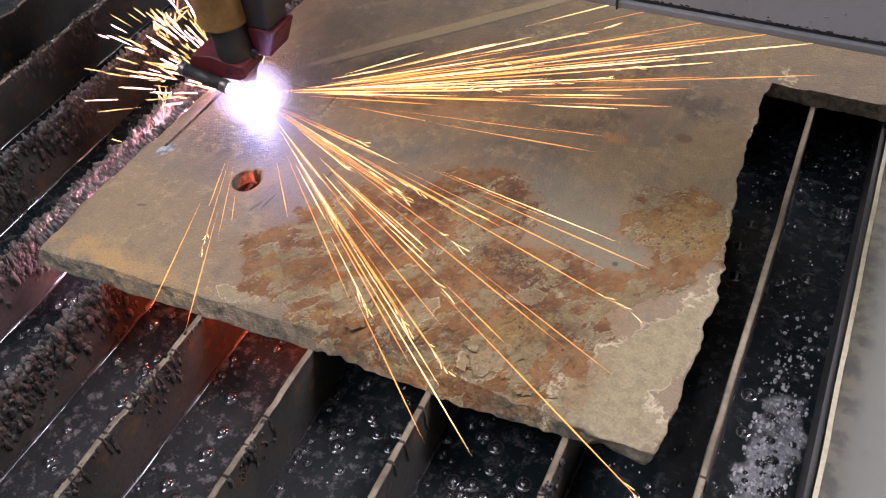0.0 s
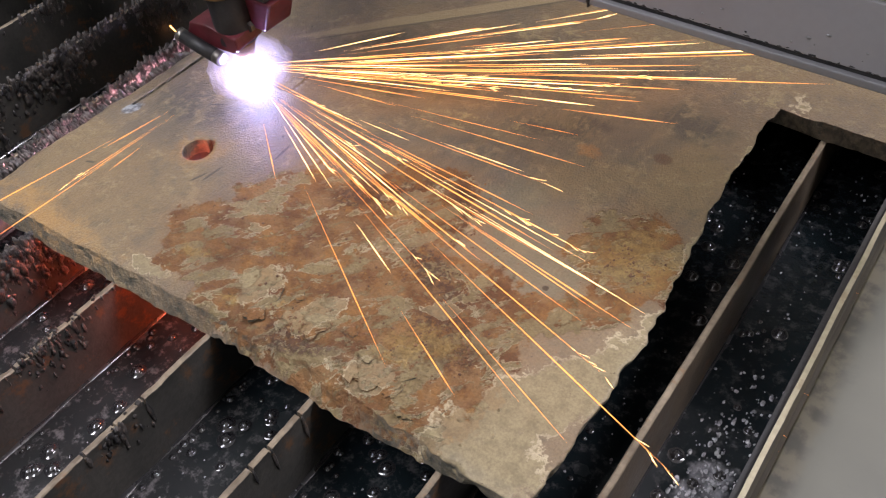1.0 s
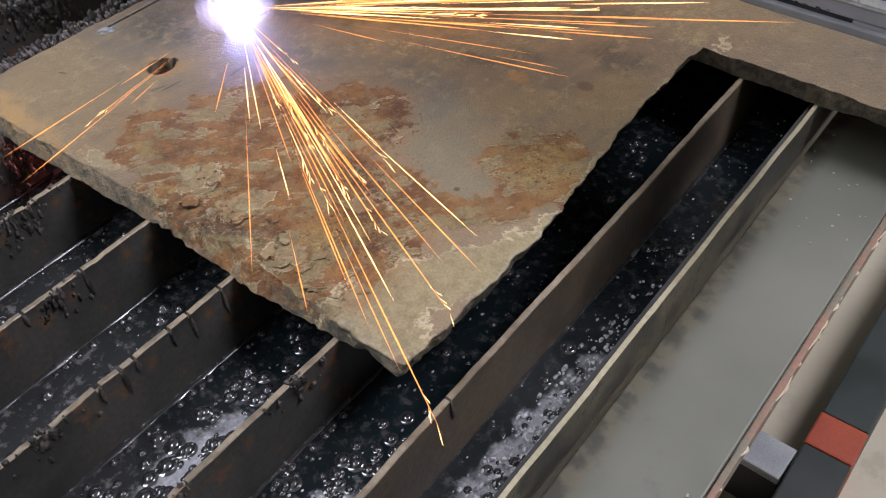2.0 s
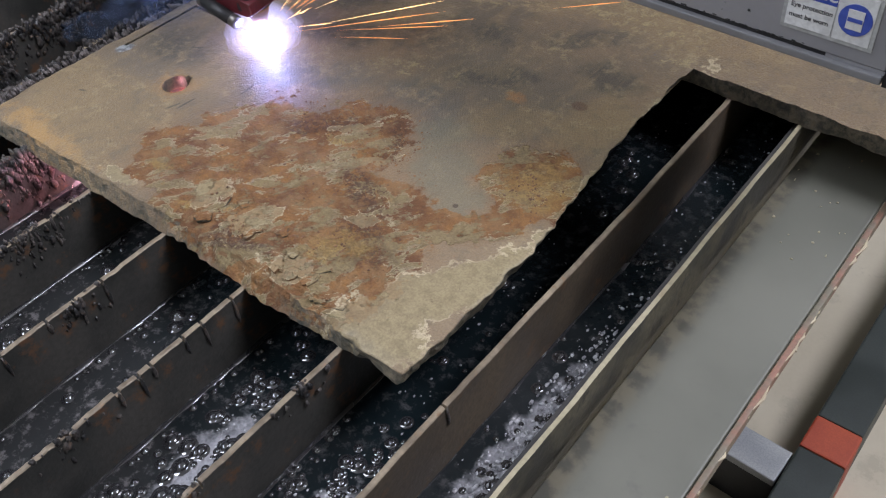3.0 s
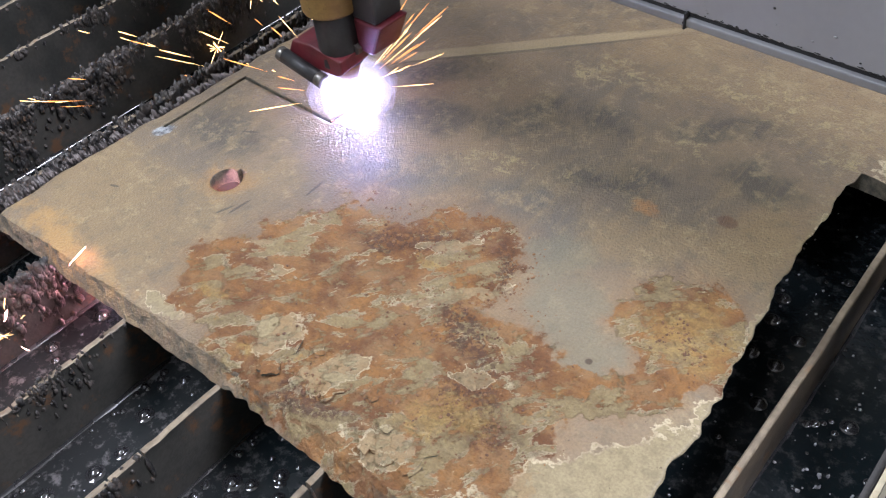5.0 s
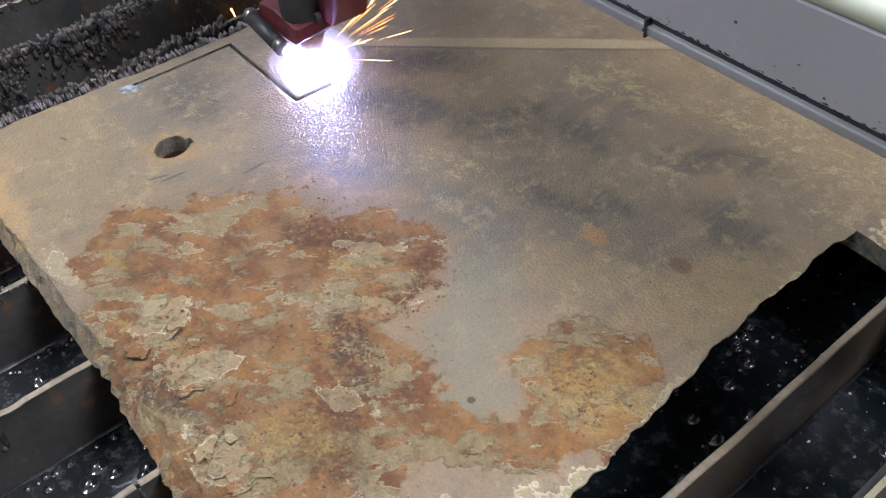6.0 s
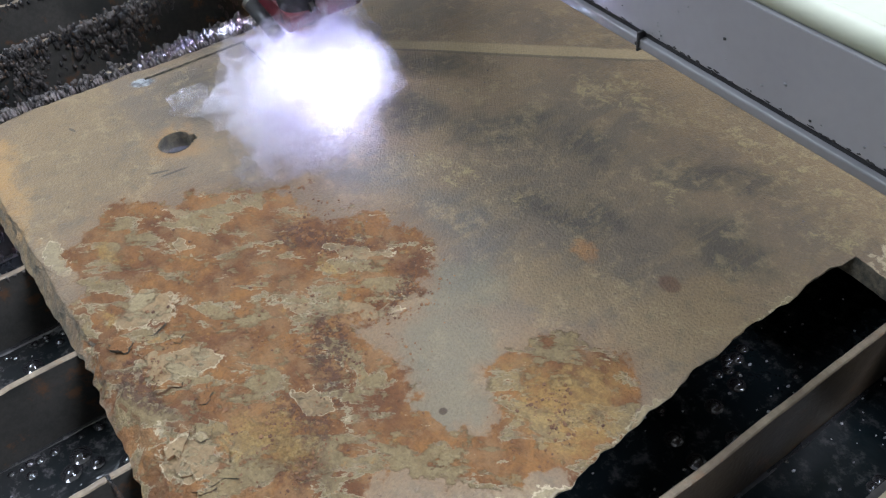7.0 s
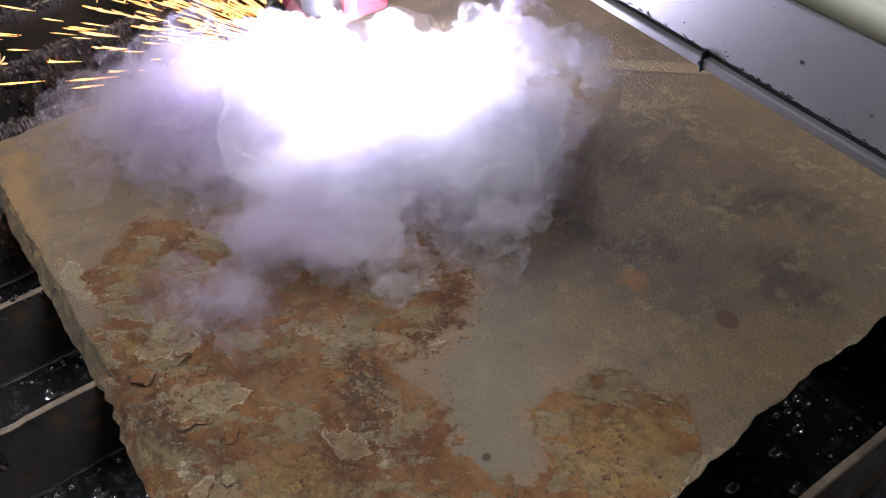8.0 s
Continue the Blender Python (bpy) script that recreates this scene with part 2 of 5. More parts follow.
    col = m.mix(m.ramp(n_grit, 0.35, 0.75, 0.0, 0.28), col, (0.05, 0.035, 0.02))
    # torn sides: grey-green scale, its tone lowered to paint in the notch edge's shade
    geo, sep = m.n("NewGeometry"), m.n("SeparateXYZ")
    m.put(sep.inputs[0], geo.outputs["Normal"])
    side = m.ramp(sep.outputs[2], 0.35, 0.75, 1.0, 0.0)
    edge = m.mix(m.ramp(n_fine, 0.35, 0.65), (0.07, 0.07, 0.056), (0.22, 0.19, 0.14))
    edge = m.mix(m.ramp(m.math("ADD", m.spot(0.3, -0.115, 0.08, 0.05), wob), 0.2, 0.6, 0, 0.75), edge, (0.29, 0.14, 0.055))
    col = m.mix(side, col, edge)
    m.color(col)
    m.rough(m.math("ADD", m.ramp(rusty, 0, 1, 0.48, 0.8), m.math("MULTIPLY", m.math("SUBTRACT", n_fine, 0.5), 0.4)))
    m.b.inputs["Specular IOR Level"].default_value = 0.5
    hgt = m.math("ADD", m.math("MULTIPLY", m.math("SUBTRACT", n_fine, 0.5), m.ramp(rusty, 0, 1, 0.6, 3.2)), m.math("MULTIPLY", n_grit, 0.75))
    hgt = m.math("MULTIPLY", hgt, m.ramp(flake, 0, 1, 1.0, 0.35))
    hgt = m.math("ADD", hgt, m.math("MULTIPLY", grey, m.math("MULTIPLY", rusty, 0.7)))
    hgt = m.math("ADD", hgt, m.math("MULTIPLY", m.math("MULTIPLY", crumbs, rusty), 0.5))
    hgt = m.math("ADD", hgt, m.math("MULTIPLY", flake, 0.3))
    hgt = m.math("ADD", hgt, m.math("MULTIPLY", crink, 0.12))
    m.bump(hgt, 1.0, 0.0013)
    return m.m


def flange_material():
    m = Mat("grey_painted_steel")
    big = m.noise(5, 5)
    c = m.mix(m.ramp(big, 0.35, 0.65), (0.102, 0.103, 0.082), (0.135, 0.134, 0.107))
    c = m.mix(m.ramp(m.noise(17, 6, 0.7), 0.55, 0.68, 0, 0.5), c, (0.085, 0.084, 0.072))
    # dirt caught along the foot of the rim
    dirt = m.ramp(m.math("ADD", m.spot(0.521, 0.0, 0.017, 5.0, 0, FLANGE), m.math("MULTIPLY", m.math("SUBTRACT", m.noise(14, 6, 0.6), 0.5), 1.2)), -0.2, 0.5, 0, 0.8)
    c = m.mix(dirt, c, m.mix(m.ramp(m.noise(70, 4), 0.4, 0.6), (0.042, 0.04, 0.028), (0.125, 0.108, 0.068)))
    m.color(c)
    m.rough(m.ramp(big, 0.3, 0.7, 0.42, 0.6))
    m.bump(m.math("ADD", m.noise(160, 3), m.math("MULTIPLY", dirt, 2.0)), 0.06, 0.0004)
    return m.m


M_PLATE = plate_material()
M_SLAT = grainy("slat_steel", (0.040, 0.041, 0.037), (0.074, 0.070, 0.061), 16, (0.45, 0.7), 0.25, 0.4, 300, 0.0008, (0.15, 0.075, 0.035))
M_SLATR = grainy("slat_steel_clean", (0.085, 0.068, 0.05), (0.14, 0.108, 0.072), 14, (0.4, 0.65), 0.25, 0.4, 300, 0.0008, (0.16, 0.09, 0.045))
M_EDGE = grainy("slat_worn_edge", (0.17, 0.135, 0.095), (0.30, 0.245, 0.17), 40, (0.4, 0.6), 0.3, 0.4, 300, 0.0006, (0.22, 0.14, 0.08))
M_SLAG = grainy("slag", (0.032, 0.032, 0.033), (0.115, 0.10, 0.09), 90, (0.3, 0.6), 0.2, 0.7, 500, 0.0015, (0.16, 0.10, 0.06))
M_DROSS = grainy("dross_teeth", (0.075, 0.066, 0.064), (0.20, 0.17, 0.16), 90, (0.25, 0.5), 0.1, 0.7, 500, 0.0015)
M_CRUMB = grainy("rust_crumb", (0.11, 0.05, 0.025), (0.30, 0.16, 0.07), 130, (0.6, 0.8), 0.0, 0.5, 700, 0.0006, (0.07, 0.035, 0.025))
M_FLANGE = flange_material()
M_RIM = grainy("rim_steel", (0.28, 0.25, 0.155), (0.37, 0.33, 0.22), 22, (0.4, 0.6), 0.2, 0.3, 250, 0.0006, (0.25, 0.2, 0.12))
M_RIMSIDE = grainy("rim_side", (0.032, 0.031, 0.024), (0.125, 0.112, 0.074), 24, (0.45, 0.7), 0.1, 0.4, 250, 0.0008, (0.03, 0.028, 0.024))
M_TANK = grainy("tank_steel", (0.03, 0.03, 0.03), (0.06, 0.055, 0.05), 12, (0.5, 0.7), 0.2)
M_BEAM = grainy("beam_grey", (0.25, 0.25, 0.265), (0.30, 0.30, 0.31), 7, (0.36, 0.5), 0.2, 0.05, 200, 0.0003, None, 0.06)
M_LIP = grainy("beam_lip", (0.20, 0.20, 0.205), (0.25, 0.25, 0.255), 20, (0.35, 0.5), 0.2, 0.05, 200, 0.0003, None, 0.08)
M_COVER = grainy("pale_green_cover", (0.46, 0.50, 0.38), (0.55, 0.58, 0.46), 12, (0.4, 0.55), 0.0, 0.05, 200, 0.0003, None, 0.06)
M_BLACK = grainy("black_rubber", (0.012, 0.012, 0.014), (0.03, 0.03, 0.03), 60, (0.4, 0.6), 0.0, 0.3)
M_RED = grainy("red_paint", (0.125, 0.014, 0.020), (0.075, 0.010, 0.015), 40, (0.35, 0.55), 0.0, 0.25, 300, 0.0005, (0.08, 0.02, 0.02))
M_YELLOW = grainy("scorched_yellow", (0.33, 0.21, 0.065), (0.20, 0.115, 0.045), 35, (0.4, 0.6), 0.0, 0.3, 300, 0.0005, (0.12, 0.07, 0.03))
M_STEEL = grainy("dull_steel", (0.22, 0.21, 0.19), (0.14, 0.13, 0.12), 60, (0.25, 0.4), 0.8, 0.2)
M_COPPER = grainy("copper", (0.5, 0.25, 0.13), (0.35, 0.17, 0.09), 80, (0.25, 0.4), 0.9, 0.2)
M_FLOOR = grainy("painted_concrete", (0.47, 0.42, 0.31), (0.55, 0.50, 0.38), 5, (0.5, 0.7), 0.0, 0.05, 160, 0.0005, (0.40, 0.36, 0.27), 0.06)
M_WALL = grainy("workshop_wall", (0.62, 0.62, 0.6), (0.7, 0.7, 0.67), 2, (0.7, 0.85), 0.0, 0.2, 80, 0.001)
M_CEIL = grainy("workshop_ceiling", (0.6, 0.6, 0.6), (0.68, 0.68, 0.68), 2, (0.7, 0.85), 0.0, 0.2, 80, 0.001)
M_RAIL = grainy("dark_green_rail", (0.018, 0.026, 0.022), (0.03, 0.04, 0.035), 12, (0.4, 0.6))
M_BAND = grainy("orange_red_band", (0.42, 0.07, 0.025), (0.34, 0.05, 0.02), 20, (0.45, 0.6))
M_ALU = grainy("grey_crossbar", (0.33, 0.35, 0.36), (0.42, 0.43, 0.43), 10, (0.35, 0.5), 0.3)
M_CHIP = grainy("peeling_edge", (0.15, 0.135, 0.095), (0.25, 0.125, 0.085), 45, (0.5, 0.7), 0.0, 0.4, 300, 0.0008)
M_CURL = grainy("paint_curl_cream", (0.52, 0.45, 0.31), (0.42, 0.34, 0.23), 45, (0.5, 0.7), 0.0, 0.3)
M_WHITE = grainy("sticker_white", (0.72, 0.73, 0.72), (0.62, 0.63, 0.62), 60, (0.3, 0.4), 0.0, 0.08)
M_FILM = grainy("sticker_film", (0.36, 0.37, 0.36), (0.45, 0.46, 0.45), 60, (0.3, 0.4), 0.0, 0.08)
M_BLUE = grainy("sticker_blue", (0.045, 0.08, 0.38), (0.06, 0.1, 0.42), 60, (0.3, 0.4), 0.0, 0.08)
M_INK = grainy("sticker_ink", (0.03, 0.03, 0.035), (0.05, 0.05, 0.05), 60, (0.4, 0.5))


def water_material():
    m = Mat("murky_water", (0.008, 0.009, 0.011), 0.05)
    a, b = m.noise(55, 3, 0.5, warp=0.4), m.noise(190, 2)
    vor = m.n("TexVoronoi")
    m.put(vor.inputs["Vector"], m.co)
    vor.inputs["Scale"].default_value = 320
    froth = m.most([m.spot(0.494, -0.10, 0.020, 0.12, -2, WATER), m.spot(0.352, -0.225, 0.036, 0.07, 0, WATER), m.spot(0.432, -0.225, 0.028, 0.06, 0, WATER)])
    froth = m.ramp(m.math("ADD", froth, m.math("MULTIPLY", m.math("SUBTRACT", m.noise(60, 4), 0.5), 1.6)), 0.1, 0.6)
    a = m.math("ADD", m.math("MULTIPLY", a, 0.3), m.math("MULTIPLY", m.math("MULTIPLY", vor.outputs["Distance"], froth), -1.3))
    m.bump(m.math("ADD", a, m.math("MULTIPLY", b, 0.12)), 0.6, 0.003)
    # pale patches and greyer front channels paint in the ceiling's reflection
    glare = m.ramp(m.noise(120, 6, 0.7), 0.50, 0.70, 0.0, 0.7)
    front = m.ramp(m.math("ADD", m.spot(0.15, -0.36, 0.3, 0.3, 0, WATER), m.math("MULTIPLY", m.math("SUBTRACT", m.noise(22, 4), 0.5), 0.9)), 0.0, 0.5)
    c = m.mix(front, (0.006, 0.0095, 0.011), (0.024, 0.025, 0.025))
    c = m.mix(froth, c, (0.27, 0.27, 0.285))
    m.color(m.mix(m.math("MULTIPLY", glare, m.ramp(front, 0, 1, 0.35, 1.0)), c, (0.17, 0.16, 0.16)))
    m.rough(m.ramp(m.noise(26, 4), 0.4, 0.7, 0.05, 0.28))
    m.b.inputs["IOR"].default_value = 1.33
    return m.m


def bubble_material():
    m = Mat("bubble_film", (0.02, 0.02, 0.022), 0.06)
    m.b.inputs["IOR"].default_value = 2.0
    return m.m


def meniscus_material():
    m = Mat("water_edge", (0.03, 0.03, 0.032), 0.2)
    m.rough(m.ramp(m.noise(40, 4), 0.4, 0.65, 0.12, 0.34))
    m.b.inputs["IOR"].default_value = 2.0
    return m.m


def smoke_material(name, amount, color):
    m = Mat(name, color, 1.0)
    m.t.nodes.remove(m.b)
    out = m.t.nodes["Material Output"]
    dif, trl, tra = m.n("BsdfDiffuse"), m.n("BsdfTranslucent"), m.n("BsdfTransparent")
    for d in (dif, trl):
        m.put(d.inputs[0], color)
    both, mx = m.n("MixShader"), m.n("MixShader")
    both.inputs[0].default_value = 0.78
    m.t.links.new(dif.outputs[0], both.inputs[1])
    m.t.links.new(trl.outputs[0], both.inputs[2])
    m.put(mx.inputs[0], m.ramp(m.noise(45, 4, 0.6), 0.32, 0.72, amount * 0.25, amount * 1.6))
    m.t.links.new(tra.outputs[0], mx.inputs[1])
    m.t.links.new(both.outputs[0], mx.inputs[2])
    m.t.links.new(mx.outputs[0], out.inputs[0])
    return m.m


def halo_material(name, amount, color, strength):
    m = Mat(name)
    m.t.nodes.remove(m.b)
    out = m.t.nodes["Material Output"]
    em, tra, mx = m.n("Emission"), m.n("BsdfTransparent"), m.n("MixShader")
    m.put(em.inputs[0], color)
    em.inputs[1].default_value = strength
    mx.inputs[0].default_value = amount
    m.t.links.new(tra.outputs[0], mx.inputs[1])
    m.t.links.new(em.outputs[0], mx.inputs[2])
    m.t.links.new(mx.outputs[0], out.inputs[0])
    return m.m


M_WATER, M_BUBBLE, M_EDGEWATER = water_material(), bubble_material(), meniscus_material()
M_SMOKE = smoke_material("smoke", 0.14, (0.95, 0.95, 0.99))
M_SMOKETHIN = smoke_material("thin_smoke", 0.07, (0.90, 0.86, 0.97))
M_HAZE = smoke_material("thin_haze", 0.045, (0.42, 0.58, 0.92))
M_ARC = glow("arc_core", (0.44, 0.45, 1.0), 230)
M_HALO = halo_material("arc_halo", 0.008, (0.58, 0.55, 1.0), 6.0)
M_SPARK = glow("spark", (1.0, 0.36, 0.10), 2.4)
M_SPARKHOT = glow("spark_hot", (1.0, 0.58, 0.24), 5.0)
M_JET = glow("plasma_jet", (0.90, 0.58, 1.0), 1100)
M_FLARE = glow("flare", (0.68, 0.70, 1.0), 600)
# pale tone for froth and for glints of light on the water
M_FOAMGLINT = grainy("foam", (0.16, 0.16, 0.17), (0.6, 0.6, 0.62), 260, (0.05, 0.2))
M_FLARETHIN = halo_material("flare_shell_thin", 0.03, (0.84, 0.82, 1.0), 3.0)
M_FLARESHELL = halo_material("flare_shell", 0.10, (0.86, 0.86, 1.0), 4.0)
M_SLATGLOW = glow("slat_glow", (1.0, 0.52, 0.66), 240)
M_SPARKPINK = glow("spark_white_hot", (1.0, 0.40, 0.36), 55)
M_SPARKGOLD = glow("spark_gold", (1.0, 0.42, 0.12), 9)
# red glow of the molten drops and of the added lumps under the plate
M_REDGLOW = glow("molten_drops", (1.0, 0.16, 0.08), 330)


# ---------------------------------------------------------------- building helpers
def mesh_from(bm, name, material, smooth=False):
    me = bpy.data.meshes.new(name)
    bm.normal_update()
    bm.to_mesh(me)
    bm.free()
    for mt in (material if isinstance(material, (list, tuple)) else (material,)):
        me.materials.append(mt)
    if smooth:
        for p in me.polygons:
            p.use_smooth = True
    return me


def part(name, bm, material, parent=None, label="", smooth=False):
    ob = new(name, mesh_from(bm, name, material, smooth))
    if parent:
        ob.parent = parent
    if label:
        ob["label"] = label
    return ob


def thing(name, m, label, category, group="", kind=""):
    ob = new(name)
    ob.empty_display_size = 0.05
    ob.matrix_world = m
    return tagged(ob, label, category, group, kind)


def box(x0, x1, y0, y1, z0, z1, bevel=0.0, seg=2, bm=None):
    bm2 = bmesh.new()
    bmesh.ops.create_cube(bm2, size=1, matrix=Matrix.Translation(((x0 + x1) / 2, (y0 + y1) / 2, (z0 + z1) / 2)) @ Matrix.Diagonal((x1 - x0, y1 - y0, z1 - z0, 1)))
    if bevel:
        bmesh.ops.bevel(bm2, geom=bm2.edges[:], offset=bevel, segments=seg, profile=0.5, affect="EDGES")
    return join(bm, bm2)


def join(bm, other):
    if bm is None:
        return other
    me = bpy.data.meshes.new("tmp")
    other.to_mesh(me)
    other.free()
    bm.from_mesh(me)
    bpy.data.meshes.remove(me)
    return bm


def rod(p0, p1, r0, r1=None, n=16, bevel=0.0, bm=None):
    p0, p1 = Vector(p0), Vector(p1)
    bm2 = bmesh.new()
    d = p1 - p0
    m = Matrix.Translation((p0 + p1) / 2) @ d.to_track_quat("Z", "Y").to_matrix().to_4x4()
    bmesh.ops.create_cone(bm2, cap_ends=True, segments=n, radius1=r0, radius2=r0 if r1 is None else r1, depth=d.length, matrix=m)
    if bevel:
        es = [e for e in bm2.edges if len(e.link_faces) == 2 and e.calc_face_angle(0) > 0.9]
        bmesh.ops.bevel(bm2, geom=es, offset=bevel, segments=2, profile=0.5, affect="EDGES")
    return join(bm, bm2)


def lumps(spots, seed, rough=0.45, fine=2):
    """Knobbly lumps joined into one mesh: spots of (x, y, z, rx, ry, rz)."""
    base = bmesh.new()
    bmesh.ops.create_icosphere(base, subdivisions=fine, radius=1)
    vs = [v.co.copy() for v in base.verts]
    fs = [[v.index for v in f.verts] for f in base.faces]
    base.free()
    verts, faces = [], []
    for i, (x, y, z, rx, ry, rz) in enumerate(spots):
        o = len(verts)
        off = Vector((i * 3.1 + seed, i * 1.7, seed * 2.3))
        for v in vs:
            k = 1 + rough * noise.noise(v * 1.7 + off) + rough * 0.5 * noise.noise(v * 4.0 + off)
            verts.append((x + v.x * rx * k, y + v.y * ry * k, z + v.z * rz * k))
        faces += [[o + a for a in f] for f in fs]
    return verts, faces


def raw(name, verts, faces, material, parent=None, label="", smooth=True):
    me = bpy.data.meshes.new(name)
    me.from_pydata(verts, [], faces)
    me.materials.append(material)
    if smooth:
        for p in me.polygons:
            p.use_smooth = True
    ob = new(name, me)
    ob.parent = parent
    if label:
        ob["label"] = label
    return ob


# ---------------------------------------------------------------- the workshop shell
def shell():
    floor = part("floor", box(-3, 4, -3.5, 4, -0.1, 0), M_FLOOR)
    tagged(floor, "cream painted concrete workshop floor", "floor", kind="structure")
    for name, b in (("wall_north", (-3, 4, 4, 4.15, 0, 3.3)), ("wall_south", (-3, 4, -3.65, -3.5, 0, 3.3)),
                    ("wall_west", (-3.15, -3, -3.5, 4, 0, 3.3)), ("wall_east", (4, 4.15, -3.5, 4, 0, 3.3))):
        tagged(part(name, box(*b), M_WALL), "plain pale grey workshop wall", "wall", kind="structure")
    tagged(part("ceiling", box(-3.15, 4.15, -3.65, 4.15, 3.3, 3.4), M_CEIL), "plain grey workshop ceiling", "ceiling", kind="structure")


shell()


# ---------------------------------------------------------------- the water table
RIM_X = 0.518
TURN = 2.05     # the table stands turned a little against the plate


def water_table():
    t = thing("water_table", pose(0, 0, 0, 0, 0, TURN), "grey steel water table with a worn rim and flat flange", "cutting table")
    # tank sides
    part("tank_side", box(RIM_X - 0.004, RIM_X - 0.0005, -0.75, 0.9, 0.62, SLAT - 0.004), M_TANK, t)
    part("tank_side", box(-0.75, -0.746, -0.75, 0.9, 0.62, SLAT), M_TANK, t)
    part("tank_end", box(-0.746, RIM_X - 0.004, -0.754, -0.75, 0.62, SLAT), M_TANK, t)
    part("tank_end", box(-0.746, RIM_X - 0.004, 0.9, 0.904, 0.62, SLAT), M_TANK, t)
    part("tank_floor", box(-0.75, RIM_X, -0.754, 0.904, 0.61, 0.6195), M_TANK, t)
    # rim strip with a slightly wavy, worn top
    bm = bmesh.new()
    rows = []
    rnd = random.Random(4)
    for i in range(121):
        y = -0.75 + 1.65 * i / 120
        dz, dx = 0.0006 * noise.noise((y * 60, 0, 1)), 0.0008 * noise.noise((y * 18, 3, 0))
        x0, x1 = RIM_X + dx, RIM_X + 0.0027 + dx + 0.0004 * rnd.random()
        rows.append([bm.verts.new(p) for p in ((x0, y, FLANGE - 0.02), (x0, y, SLAT + dz), (x1, y, SLAT - 0.0004 + dz), (x1, y, FLANGE))])
    for a, b in zip(rows, rows[1:]):
        for k in range(3):
            f = bm.faces.new((a[k], b[k], b[k + 1], a[k + 1]))
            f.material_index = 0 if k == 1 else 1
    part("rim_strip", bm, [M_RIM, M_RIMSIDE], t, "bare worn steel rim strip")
    part("flange", box(RIM_X + 0.0055, 0.5905, -0.75, 0.9, FLANGE - 0.006, FLANGE, 0.0012), M_FLANGE, t, "smooth grey painted flange")
    for i in range(26):
        sp = [(rnd.uniform(0.528, 0.588), rnd.uniform(-0.25, 0.25), FLANGE + 0.0003, rnd.uniform(0.0004, 0.0012), rnd.uniform(0.0004, 0.0016), 0.0003)]
        raw("fleck", *lumps(sp, i + 0.5, 0.4), M_RIM, t)
    # chipped outer lip
    part("lip", box(0.591, 0.595, -0.75, 0.9, FLANGE - 0.012, FLANGE - 0.002, 0.0008), M_CHIP, t, "chipped and peeling outer lip")
    for i in range(34):
        y = -0.2 + i * 0.017 + rnd.uniform(-0.006, 0.006)
        ln = rnd.uniform(0.006, 0.026)
        xa = 0.5935 + rnd.uniform(-0.0012, 0.0012)
        b = rod((xa, y, FLANGE - 0.0025), (xa + rnd.uniform(0.0005, 0.0022), y + ln * 0.55, FLANGE - 0.0035), 0.0004, 0.0012, 6)
        b = rod((xa + 0.0014, y + ln * 0.53, FLANGE - 0.0035), (xa + rnd.uniform(-0.0018, 0.0008), y + ln, FLANGE - 0.003), 0.0012, 0.0003, 6, bm=b)
        part("paint_curl", b, M_CURL, t)
    for x in (-0.68, 0.25):
        for y in (-0.68, 0.83):
            part("leg", box(x - 0.03, x + 0.03, y - 0.03, y + 0.03, 0.0, 0.6095, 0.003), M_RAIL, t)


